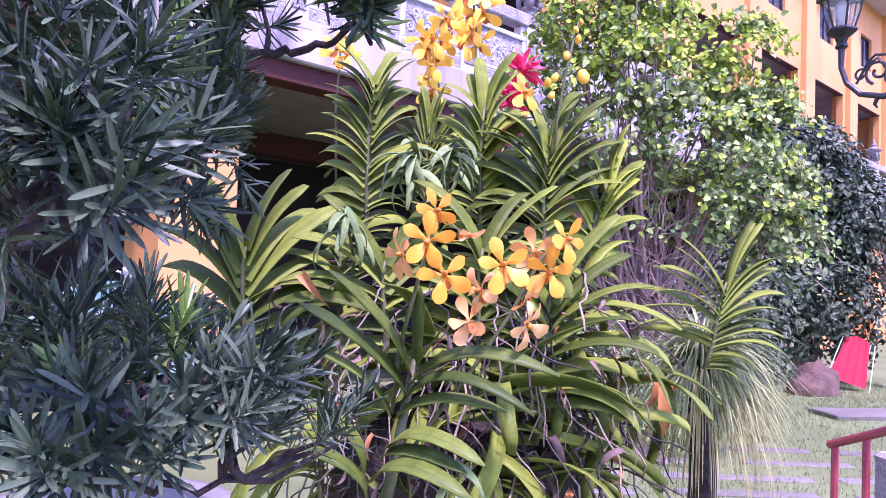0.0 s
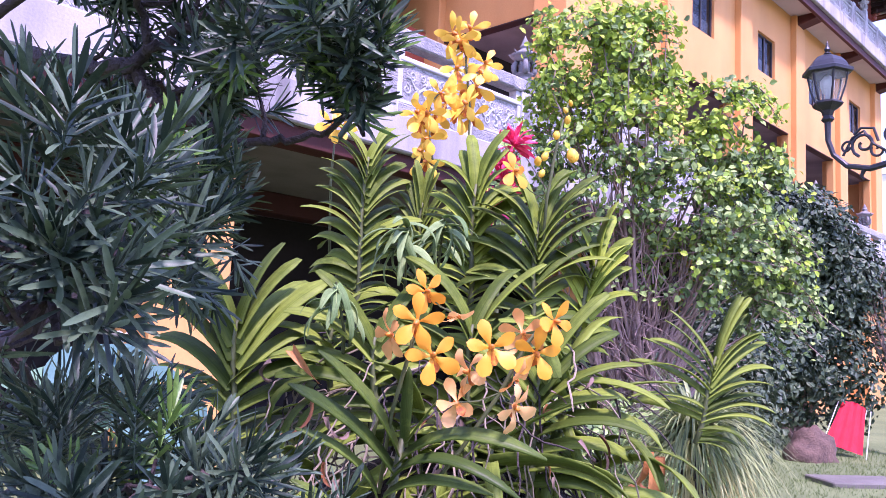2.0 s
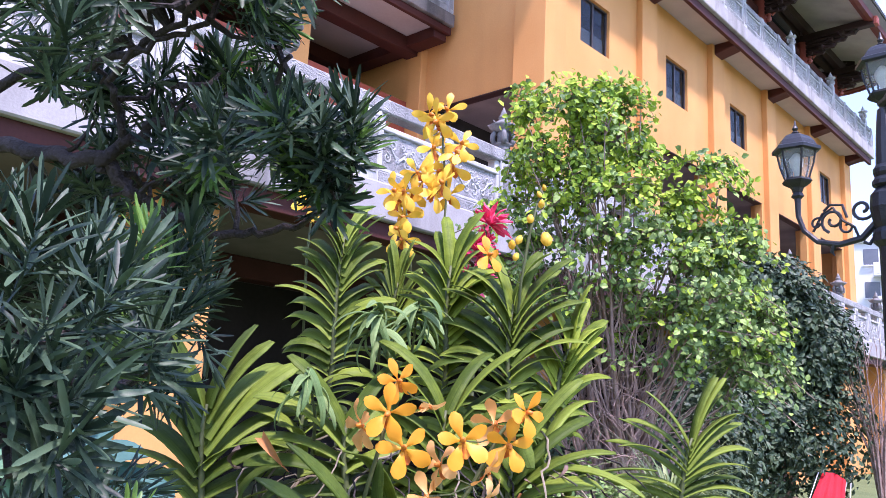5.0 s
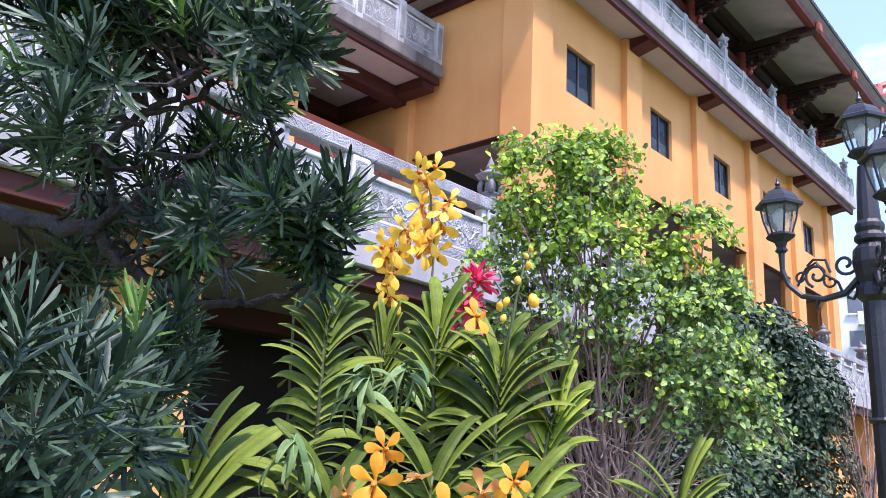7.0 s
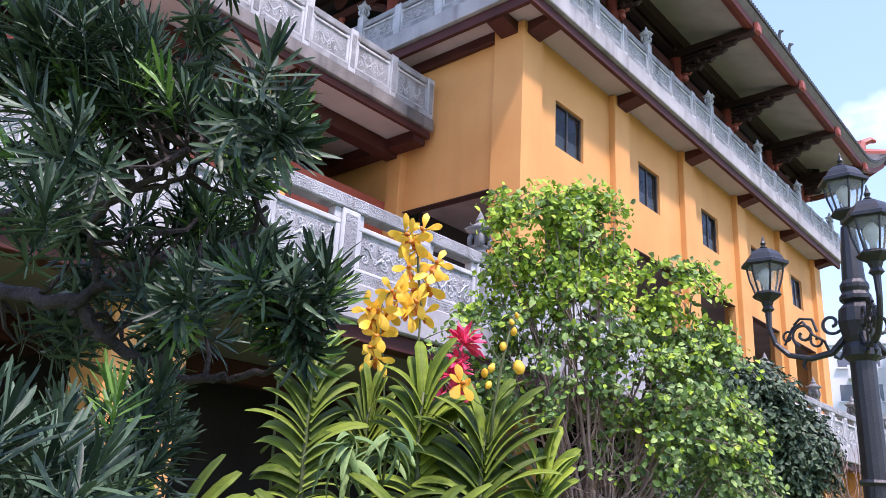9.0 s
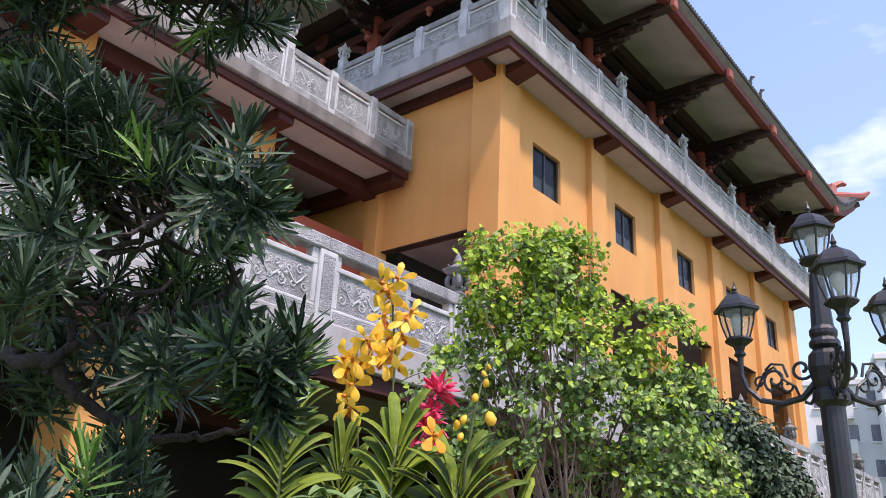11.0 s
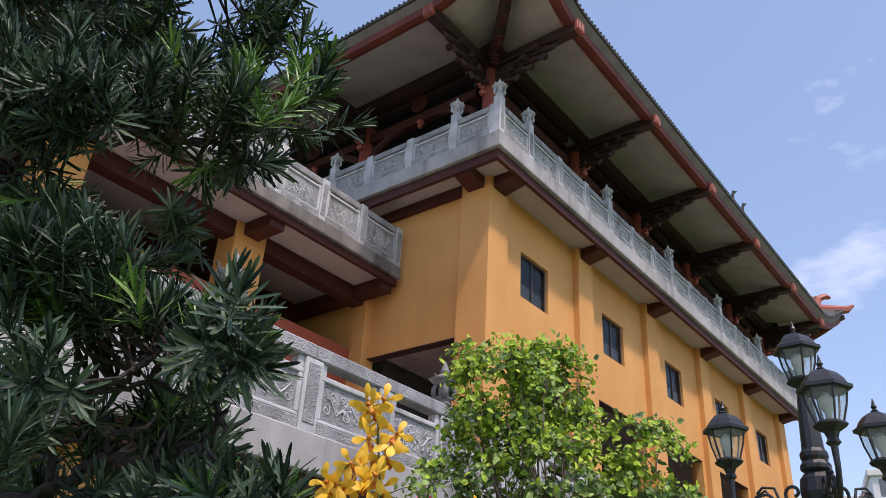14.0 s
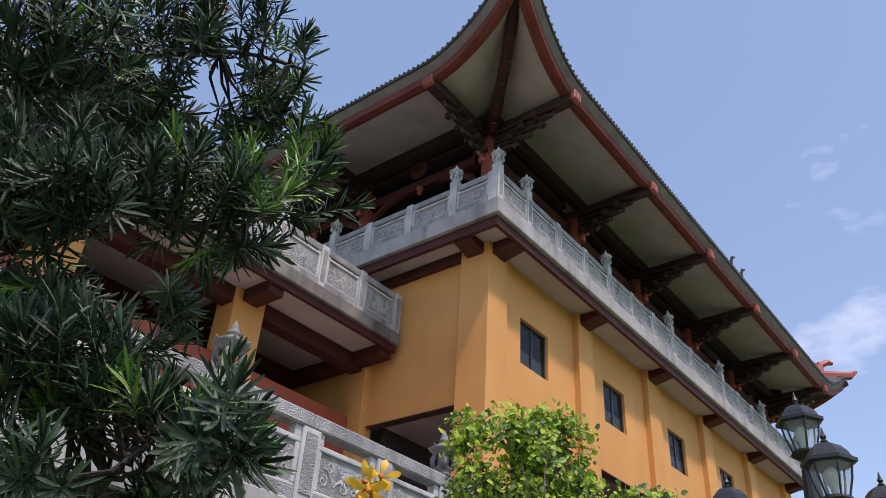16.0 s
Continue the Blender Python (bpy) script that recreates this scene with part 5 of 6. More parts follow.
def conifer():
    t = thing("needle_leaved_conifer", pose(-0.75, 1.15, 0), "dark green podocarpus tree with long narrow leaves", "tree")
    home = Vector((-0.75, 1.15, 0))
    limbs = {
        "trunk": ([(-0.75, 1.2, 0.0), (-0.76, 1.16, 0.9), (-0.74, 1.1, 1.6), (-0.76, 1.02, 2.1), (-0.74, 0.95, 2.7)], 0.050, 0.022),
        "main": ([(-0.750, 1.080, 1.800), (-0.589, 1.000, 1.885), (-0.472, 0.950, 1.854), (-0.386, 0.910, 1.839), (-0.346, 0.920, 1.807), (-0.296, 0.930, 1.776), (-0.236, 0.930, 1.761), (-0.188, 0.930, 1.761), (-0.133, 0.920, 1.778), (-0.074, 0.850, 1.797)], 0.0135, 0.0030),
        "rise": ([(-0.381, 0.910, 1.838), (-0.347, 0.900, 1.862), (-0.316, 0.890, 1.882), (-0.267, 0.880, 1.893), (-0.219, 0.870, 1.900), (-0.184, 0.850, 1.913), (-0.149, 0.820, 1.949)], 0.0085, 0.0030),
        "arc": ([(-0.347, 0.900, 1.863), (-0.359, 0.880, 1.898), (-0.365, 0.860, 1.918), (-0.325, 0.820, 1.940), (-0.273, 0.800, 1.955), (-0.232, 0.780, 1.966)], 0.0055, 0.0030),
        "spur": ([(-0.297, 0.880, 1.885), (-0.294, 0.870, 1.902), (-0.285, 0.860, 1.920)], 0.0035, 0.0020),
        "back": ([(-0.380, 0.910, 1.832), (-0.366, 1.000, 1.840), (-0.321, 1.050, 1.845)], 0.0060, 0.0020),
        "low": ([(-0.750, 1.120, 1.200), (-0.431, 0.700, 1.335), (-0.311, 0.620, 1.341), (-0.241, 0.580, 1.347), (-0.185, 0.560, 1.346), (-0.139, 0.580, 1.351)], 0.0055, 0.0022),
        "lower": ([(-0.311, 0.620, 1.341), (-0.286, 0.600, 1.379), (-0.232, 0.570, 1.410), (-0.181, 0.560, 1.417)], 0.0036, 0.0016),
        "near": ([(-0.740, 1.060, 1.600), (-0.414, 0.620, 1.519), (-0.255, 0.480, 1.517), (-0.215, 0.430, 1.544), (-0.209, 0.420, 1.582)], 0.0065, 0.0025),
        "side": ([(-0.740, 1.060, 1.550), (-0.473, 0.750, 1.519), (-0.309, 0.660, 1.525), (-0.269, 0.700, 1.549), (-0.242, 0.750, 1.608), (-0.311, 1.100, 1.723)], 0.0060, 0.0025),
        "high": ([(-0.750, 1.030, 2.100), (-0.643, 0.950, 2.404), (-0.500, 0.850, 2.375), (-0.409, 0.800, 2.352), (-0.288, 0.800, 2.316), (-0.201, 0.850, 2.355), (-0.137, 0.940, 2.528)], 0.0090, 0.0030),
        "branch": ([(-0.750, 1.050, 1.850), (-0.515, 0.950, 1.965), (-0.394, 0.870, 1.942), (-0.331, 0.840, 1.953), (-0.266, 0.780, 1.959), (-0.214, 0.740, 1.997)], 0.0080, 0.0030),
        "top": ([(-0.750, 0.980, 2.450), (-0.722, 0.950, 2.570), (-0.568, 0.850, 2.590), (-0.447, 0.870, 2.698), (-0.296, 0.920, 2.794), (-0.182, 0.950, 2.793)], 0.0090, 0.0030),
        "crest": ([(-0.568, 0.850, 2.590), (-0.675, 0.900, 3.007), (-0.658, 1.000, 3.406)], 0.0090, 0.0030),
    }
    nodes, bold = [], []
    for key, (pts, r0, r1) in limbs.items():
        ps = [Vector(p) - home for p in pts]
        fine = []
        for i in range(len(ps) - 1):
            for k in range(4):
                q = ps[i].lerp(ps[i + 1], k / 4)
                j = 0.006 if key != "trunk" else 0.015
                fine.append(q + Vector((rng.uniform(-j, j), rng.uniform(-j, j), rng.uniform(-j, j))))
        fine.append(ps[-1])
        n = len(fine)
        part("trunk" if key == "trunk" else "limb", Acc().tube(fine, [r0 + (r1 - r0) * (i / (n - 1)) ** 0.8 for i in range(n)], 9), M_BARK, t, smooth=True)
        nodes += fine if key != "trunk" else []
        bold += fine[9:33] if key == "main" else fine[2:22] if key in ("rise", "arc") else []
    # sprays of foliage: middle, half-widths, number of tufts, leaf length
    near_sprays = [
        ((-0.305, 1.000, 1.652), (0.038, 0.080, 0.045), 8, 0.054),
        ((-0.305, 0.950, 1.592), (0.039, 0.080, 0.021), 7, 0.052),
        ((-0.212, 0.420, 1.585), (0.051, 0.060, 0.037), 14, 0.040),
        ((-0.211, 0.400, 1.540), (0.039, 0.060, 0.026), 11, 0.040),
        ((-0.214, 0.460, 1.620), (0.041, 0.060, 0.030), 7, 0.042),
        ((-0.255, 0.750, 1.656), (0.052, 0.080, 0.046), 18, 0.050),
        ((-0.377, 1.300, 1.773), (0.044, 0.080, 0.079), 10, 0.056),
        ((-0.286, 0.800, 1.591), (0.036, 0.080, 0.018), 7, 0.050),
        ((-0.245, 0.600, 1.584), (0.051, 0.060, 0.037), 11, 0.046),
        ((-0.299, 0.620, 1.523), (0.039, 0.060, 0.010), 5, 0.046),
    ]
    low_sprays = [
        ((-0.189, 0.560, 1.413), (0.072, 0.060, 0.026), 20, 0.043),
        ((-0.223, 0.500, 1.385), (0.056, 0.060, 0.024), 10, 0.042),
        ((-0.146, 0.600, 1.383), (0.036, 0.060, 0.022), 8, 0.044),
        ((-0.383, 0.750, 1.426), (0.054, 0.080, 0.036), 10, 0.050),
        ((-0.394, 1.000, 1.431), (0.046, 0.080, 0.019), 6, 0.056),
        ((-0.087, 0.620, 1.369), (0.014, 0.060, 0.010), 3, 0.036),
        ((-0.267, 0.600, 1.426), (0.052, 0.060, 0.024), 8, 0.046),
    ]
    crown_sprays = [
        ((-0.312, 0.620, 1.888), (0.056, 0.060, 0.051), 15, 0.046),
        ((-0.265, 0.500, 1.789), (0.032, 0.060, 0.018), 6, 0.042),
        ((-0.282, 0.750, 1.994), (0.080, 0.080, 0.040), 21, 0.050),
        ((-0.196, 0.750, 1.980), (0.045, 0.080, 0.045), 24, 0.050),
        ((-0.125, 0.620, 1.947), (0.016, 0.060, 0.022), 12, 0.046),
        ((-0.170, 0.800, 1.939), (0.030, 0.080, 0.036), 19, 0.050),
        ((-0.392, 0.800, 2.034), (0.088, 0.080, 0.037), 14, 0.050),
    ]
    tip_sprays = [
        ((-0.186, 0.850, 1.881), (0.054, 0.080, 0.034), 12, 0.050),
        ((-0.163, 0.750, 1.788), (0.059, 0.080, 0.030), 16, 0.050),
        ((-0.109, 0.760, 1.803), (0.036, 0.080, 0.024), 19, 0.050),
        ((-0.070, 0.780, 1.808), (0.012, 0.080, 0.009), 6, 0.050),
        ((-0.353, 1.000, 1.850), (0.073, 0.080, 0.024), 10, 0.056),
        ((-0.441, 1.050, 1.817), (0.077, 0.080, 0.026), 10, 0.056),
        ((-0.284, 0.980, 1.818), (0.077, 0.080, 0.027), 14, 0.054),
        ((-0.124, 0.850, 1.783), (0.039, 0.080, 0.016), 10, 0.052),
        ((-0.310, 0.900, 1.932), (0.150, 0.080, 0.034), 17, 0.052),
    ]
    mid_sprays = [
        ((-0.314, 0.750, 2.035), (0.080, 0.080, 0.058), 24, 0.050),
        ((-0.203, 0.780, 2.009), (0.050, 0.080, 0.032), 14, 0.050),
        ((-0.425, 0.800, 2.153), (0.049, 0.080, 0.041), 10, 0.052),
        ((-0.235, 0.720, 1.966), (0.040, 0.080, 0.033), 17, 0.050),
        ((-0.334, 0.780, 1.953), (0.079, 0.080, 0.065), 16, 0.050),
        ((-0.364, 0.740, 2.024), (0.057, 0.080, 0.036), 11, 0.050),
        ((-0.327, 1.050, 2.306), (0.049, 0.080, 0.029), 6, 0.054),
        ((-0.377, 1.000, 2.221), (0.056, 0.080, 0.028), 6, 0.054),
        ((-0.479, 0.900, 2.201), (0.054, 0.080, 0.054), 8, 0.052),
        ((-0.346, 0.900, 1.876), (0.110, 0.080, 0.063), 16, 0.054),
        ((-0.243, 0.950, 1.926), (0.097, 0.080, 0.056), 15, 0.054),
    ]
    high_sprays = [
        ((-0.286, 0.780, 2.329), (0.141, 0.080, 0.050), 43, 0.050),
        ((-0.391, 0.700, 2.260), (0.086, 0.060, 0.062), 32, 0.048),
        ((-0.187, 0.900, 2.454), (0.084, 0.080, 0.037), 22, 0.052),
        ((-0.128, 0.950, 2.568), (0.040, 0.080, 0.025), 6, 0.054),
        ((-0.209, 0.850, 2.354), (0.069, 0.080, 0.026), 12, 0.052),
        ((-0.446, 0.850, 2.256), (0.070, 0.080, 0.035), 13, 0.052),
        ((-0.467, 1.000, 2.550), (0.172, 0.080, 0.064), 24, 0.054),
    ]
    top_sprays = [
        ((-0.511, 0.750, 2.559), (0.116, 0.080, 0.106), 50, 0.050),
        ((-0.415, 0.850, 2.739), (0.118, 0.080, 0.075), 28, 0.052),
        ((-0.309, 0.900, 2.815), (0.089, 0.080, 0.067), 16, 0.052),
        ((-0.238, 0.950, 2.688), (0.096, 0.080, 0.075), 20, 0.054),
        ((-0.204, 0.950, 2.796), (0.056, 0.080, 0.039), 6, 0.054),
        ((-0.454, 0.750, 2.330), (0.085, 0.080, 0.068), 28, 0.050),
        ((-0.601, 1.050, 2.739), (0.170, 0.080, 0.121), 39, 0.056),
        ((-0.428, 1.050, 2.693), (0.139, 0.080, 0.092), 28, 0.056),
        # Last two sprays sit out of view, added to shade the foliage below.
        ((-0.751, 0.900, 3.179), (0.253, 0.080, 0.169), 34, 0.054),
        ((-0.539, 1.000, 3.343), (0.223, 0.080, 0.148), 27, 0.054),
    ]
    made = []
    for c, h, n, size in near_sprays + low_sprays + crown_sprays + tip_sprays + mid_sprays + high_sprays + top_sprays:
        c = Vector(c) - home
        for k in range(int(n * 1.15)):
            while True:
                d = Vector((rng.uniform(-1, 1), rng.uniform(-1, 1), rng.uniform(-1, 1)))
                if d.length < 1:
                    break
            p = c + Vector((d.x * h[0], d.y * h[1], d.z * h[2]))
            if any(abs(p.x - q.x) < 0.028 and abs(p.z - q.z) < 0.028 and 0.22 > q.y - p.y > -0.03 for q in bold):
                continue
            near = min(nodes, key=lambda q: (q - p).length)
            way = ((p - near).normalized() + Vector((rng.uniform(-0.5, 0.7), rng.uniform(-0.6, 0.3), rng.uniform(0.2, 1.3)))).normalized()
            turn = way.to_track_quat("Z", "Y").to_matrix().to_4x4()
            fresh = p.y + home.y > 0.55 and rng.random() < (0.05 if p.z < 1.75 else 0.12 if p.x + home.x < -0.24 else 0.30) and d.z > -0.3
            m = Matrix.Translation(p) @ turn @ pose(0, 0, 0, 0, 0, rng.uniform(0, 360)) @ Matrix.Scale(size * rng.uniform(0.75, 1.1), 4)
            made.append((p.y, m, rng.randrange(2) if fresh else rng.randrange(6), fresh, near, p))
    made.sort(key=lambda q: q[0])
    for _, m, k, fresh, near, p in made[:300]:
        part("leaf_tuft", (YOUNG if fresh else TUFTS)[k], None, t, m=m)
    # the farther tufts, joined
    for fresh, pool, mat in ((False, TUFTS, M_PODO), (True, YOUNG, M_PODO_N)):
        vs, fs, base = [], [], 0
        shapes = []
        for me in pool:
            co = np.empty(len(me.vertices) * 3)
            me.vertices.foreach_get("co", co)
            shapes.append((co.reshape(-1, 3), [tuple(q.vertices) for q in me.polygons]))
        for _, m, k, young, _, _ in made[300:]:
            if young == fresh:
                a = np.array(m)
                co, polys = shapes[k]
                vs.append(co @ a[:3, :3].T + a[:3, 3])
                fs += [tuple(i + base for i in q) for q in polys]
                base += len(co)
        far = Acc()
        far.v, far.f = np.concatenate(vs).tolist(), fs
        tagged(part("foliage", far, mat, t, smooth=True), kind="stuff")
    twigs = Acc()
    for q, (_, m, k, fresh, near, p) in enumerate(made):
        if q % 2 == 0 and (p - near).length < 0.15:
            mid = (p + near) / 2 + Vector((rng.uniform(-0.015, 0.015), rng.uniform(-0.015, 0.015), rng.uniform(-0.02, 0.01)))
            if q < 300:
                part("twig", Acc().tube([near, mid, p], [0.0035, 0.0025, 0.0016], 5), M_BARK, t)
            else:
                twigs.tube([near, mid, p], [0.0042, 0.003, 0.0018], 5)
    tagged(part("twig_growth", twigs, M_BARK, t), kind="stuff")


conifer()


# ---- shrubs ----
def oval_leaf(a, p, n, size, aspect=0.75, r=rng):
    """Adds one small folded oval leaf facing about along n."""
    n = Vector(n).normalized()
    u = n.orthogonal().normalized()
    w = r.uniform(0, 6.283)
    v = n.cross(u)
    d, e = u * math.cos(w) + v * math.sin(w), -u * math.sin(w) + v * math.cos(w)
    p = Vector(p)
    k = len(a.v)
    s, q = size, size * aspect / 2
    a.v += [tuple(p), tuple(p + d * s * 0.35 + e * q + n * q * 0.25), tuple(p + d * s * 0.75 + e * q * 0.75 + n * q * 0.15), tuple(p + d * s - n * s * 0.12),
            tuple(p + d * s * 0.75 - e * q * 0.75 + n * q * 0.15), tuple(p + d * s * 0.35 - e * q + n * q * 0.25), tuple(p + d * s * 0.5)]
    a.f += [(k, k + 1, k + 6), (k + 1, k + 2, k + 6), (k + 2, k + 3, k + 6), (k + 3, k + 4, k + 6), (k + 4, k + 5, k + 6), (k + 5, k, k + 6)]


def big_shrub():
    base = Vector((2.15, 8.6, 0))
    t = thing("garden_shrub", Matrix.Translation(base), "tall many-stemmed shrub with rounded green leaves", "shrub")
    r = random.Random(3)
    # crown lobes: middle, half-widths, weight
    lobes = [((1.45, 7.95, 4.45), (0.62, 0.6, 0.62), 1.0), ((1.95, 7.9, 4.55), (0.55, 0.55, 0.50), 0.8), ((1.25, 8.1, 3.75), (0.55, 0.6, 0.55), 0.4), ((2.05, 7.9, 3.7), (0.75, 0.6, 0.6), 1.0),
             ((2.95, 8.15, 3.85), (0.6, 0.6, 0.55), 0.55), ((3.35, 8.35, 3.3), (0.5, 0.55, 0.5), 0.45), ((2.7, 8.0, 3.0), (0.75, 0.6, 0.55), 0.9), ((1.75, 8.2, 2.9), (0.65, 0.6, 0.5), 0.4),
             ((3.3, 8.4, 2.55), (0.7, 0.6, 0.5), 0.9), ((2.6, 8.1, 2.3), (0.6, 0.5, 0.4), 0.3), ((0.75, 8.2, 3.2), (0.45, 0.5, 0.45), 0.35), ((0.9, 8.3, 2.5), (0.45, 0.5, 0.5), 0.4),
             ((3.75, 8.6, 1.9), (0.5, 0.5, 0.5), 0.5)]
    stems = []
    for k in range(44):
        c, h, _ = lobes[k % len(lobes)]
        end = Vector(c) + Vector((r.uniform(-1, 1) * h[0], r.uniform(-1, 1) * h[1], r.uniform(0, 0.95) * h[2])) - base
        w = r.uniform(0, 6.28)
        start = Vector((0.16 * math.cos(w), 0.14 * math.sin(w), 0))
        pts = []
        sway, lag = r.uniform(-0.16, 0.16), r.uniform(0, 6)
        for i in range(10):
            u = i / 9
            p = start.lerp(end, u)
            p.x = start.x + (end.x - start.x) * u ** 1.5 + sway * math.sin(4.2 * u + lag) * min(1, 3 * u) + r.uniform(-0.025, 0.025)
            p.y = start.y + (end.y - start.y) * u ** 1.5 + 0.5 * sway * math.cos(4.2 * u + lag) * min(1, 3 * u) + r.uniform(-0.025, 0.025)
            pts.append(p)
        body = Acc().tube(pts, [0.034, 0.03, 0.026, 0.023, 0.02, 0.017, 0.013, 0.01, 0.007, 0.004], 6)
        # side branches
        for j in range(r.randint(3, 5)):
            i = r.randint(2, 7)
            q, d = pts[i], (pts[i + 1] - pts[i]).normalized() + Vector((r.uniform(-0.7, 0.7), r.uniform(-0.6, 0.6), r.uniform(-0.1, 0.3)))
            line = [q]
            for e in range(5):
                line.append(line[-1] + d.normalized() * 0.13)
                d += Vector((r.uniform(-0.35, 0.35), r.uniform(-0.3, 0.3), r.uniform(-0.1, 0.35)))
            body.tube(line, [0.013, 0.011, 0.009, 0.007, 0.005, 0.003], 5)
        part("stem", body, M_BUSHSTEM, t, smooth=True)
        stems += pts[5:]
    young, old, twigs = Acc(), Acc(), Acc()
    for c, h, weight in lobes:
        c = Vector(c) - base
        for k in range(int(84 * weight)):
            d = Vector((r.gauss(0, 1), r.gauss(0, 1), r.gauss(0, 0.8) + 0.25)).normalized() * (0.7 + 0.42 * r.random())
            tip = c + Vector((d.x * h[0], d.y * h[1], d.z * h[2]))
            near = min(stems, key=lambda s: (s - tip).length)
            root = near.lerp(tip, 0.0 if (near - tip).length < 0.9 else 0.35)
            bow = Vector((r.uniform(-0.06, 0.06), r.uniform(-0.06, 0.06), r.uniform(0.0, 0.12)))
            line = [root.lerp(tip, i / 6) + bow * math.sin(math.pi * i / 6) for i in range(7)]
            twigs.tube(line, [0.009, 0.008, 0.007, 0.006, 0.005, 0.004, 0.003], 4, False)
            n = r.randint(18, 30)
            for j in range(n):
                u = 0.25 + 0.75 * j / n
                q = line[min(5, int(u * 6))].lerp(line[min(6, int(u * 6) + 1)], u * 6 % 1)
                p = q + Vector((r.gauss(0, 0.06), r.gauss(0, 0.06), r.gauss(0, 0.055)))
                side = Vector((d.x * 0.5 + r.gauss(0, 0.6), d.y * 0.5 - 0.35 + r.gauss(0, 0.5), 0.45 + r.gauss(0, 0.45)))
                fresh = (p.z > 3.6 and u > 0.45 and r.random() < 0.85) or (p.z > 2.2 and u > 0.86 and r.random() < 0.7) or r.random() < 0.06
                oval_leaf(young if fresh else old, p, side, r.uniform(0.055, 0.098) * (0.85 if u > 0.9 else 1.0), 0.72, r)
    # bare crossing twigs low in the shrub
    for k in range(210):
        w = r.uniform(0, 6.283)
        p = Vector((0.75 * math.cos(w) * r.random(), -0.1 + 0.45 * math.sin(w), r.uniform(0.9, 2.7)))
        d = Vector((r.uniform(-1, 1), r.uniform(-0.5, 0.3), r.uniform(0.0, 0.9)))
        line = [p]
        for e in range(5):
            line.append(line[-1] + d.normalized() * r.uniform(0.08, 0.17))
            d += Vector((r.uniform(-0.4, 0.4), r.uniform(-0.3, 0.3), r.uniform(-0.25, 0.35)))
        twigs.tube(line, [0.008, 0.007, 0.006, 0.005, 0.004, 0.002], 4, False)
    tagged(part("leaves", old, M_BUSHLEAF, t), kind="stuff")
    tagged(part("young_leaves", young, M_BUSHTOP, t, "fresh yellow-green leaves at the crown"), kind="stuff")
    tagged(part("twig_growth", twigs, M_BUSHSTEM, t), kind="stuff")


big_shrub()


def dense_shrub(base, lobes, count, size, mat, label, seed):
    base = Vector(base)
    t = thing("dark_shrub", Matrix.Translation(base), label, "shrub", "dark shrubs")
    r = random.Random(seed)
    for k in range(7):
        w = r.uniform(0, 6.28)
        c = Vector(lobes[k % len(lobes)][0]) - base
        part("stem", Acc().tube([(0.2 * math.cos(w), 0.2 * math.sin(w), 0), (c.x * 0.5, c.y * 0.5, c.z * 0.6), tuple(c)], [0.05, 0.035, 0.015], 6), M_BUSHSTEM, t)
    a = Acc()
    for c, h in lobes:
        c = Vector(c) - base
        for k in range(count):
            d = Vector((r.gauss(0, 1), r.gauss(0, 1), r.gauss(0, 1))).normalized() * (1.06 - 0.7 * r.random() ** 1.6)
            q = c + Vector((d.x * h[0], d.y * h[1], max(d.z * h[2], 0.03 - c.z)))
            for j in range(5):
                oval_leaf(a, q + Vector((r.gauss(0, 0.05), r.gauss(0, 0.05), r.gauss(0, 0.05))), d + Vector((r.gauss(0, 0.4), r.gauss(0, 0.4), 0.4 + r.gauss(0, 0.3))), size * r.uniform(0.7, 1.3), 0.55, r)
    tagged(part("leaves", a, mat, t), kind="stuff")


dense_shrub((6.3, 13.5, 0), [((6.45, 13.4, 2.6), (1.05, 0.8, 1.15)), ((6.6, 13.5, 1.5), (1.1, 0.8, 1.2)), ((5.6, 13.3, 1.6), (0.9, 0.8, 1.3)), ((5.8, 13.2, 3.1), (0.8, 0.7, 0.8)), ((5.0, 13.0, 2.4), (0.9, 0.7, 1.0)), ((4.6, 12.9, 1.2), (0.9, 0.7, 1.1)), ((4.9, 12.9, 3.4), (0.8, 0.7, 0.7)), ((5.9, 12.9, 3.5), (0.8, 0.7, 0.75)), ((5.3, 12.6, 3.7), (0.7, 0.6, 0.6)), ((6.7, 13.3, 2.9), (0.7, 0.7, 0.7))], 900, 0.105, M_DARKSHRUB, "dense dark green shrub beside the building", 11)
dense_shrub((3.4, 10.4, 0), [((3.4, 10.4, 0.8), (1.1, 0.7, 0.9)), ((2.6, 10.3, 0.7), (0.8, 0.7, 0.8)), ((1.6, 10.2, 0.8), (0.9, 0.6, 0.9)), ((3.9, 10.6, 1.4), (0.7, 0.6, 0.9))], 700, 0.085, M_DARKSHRUB, "low dark green shrub behind the stems", 12)

dense_shrub((1.75, 6.9, 0), [((1.75, 6.9, 0.55), (0.5, 0.4, 0.5)), ((1.35, 7.0, 0.6), (0.45, 0.4, 0.55)), ((2.3, 7.4, 0.5), (0.5, 0.4, 0.5))], 220, 0.07, M_BUSHLEAF, "low leafy green shrub in front of the stems", 14)


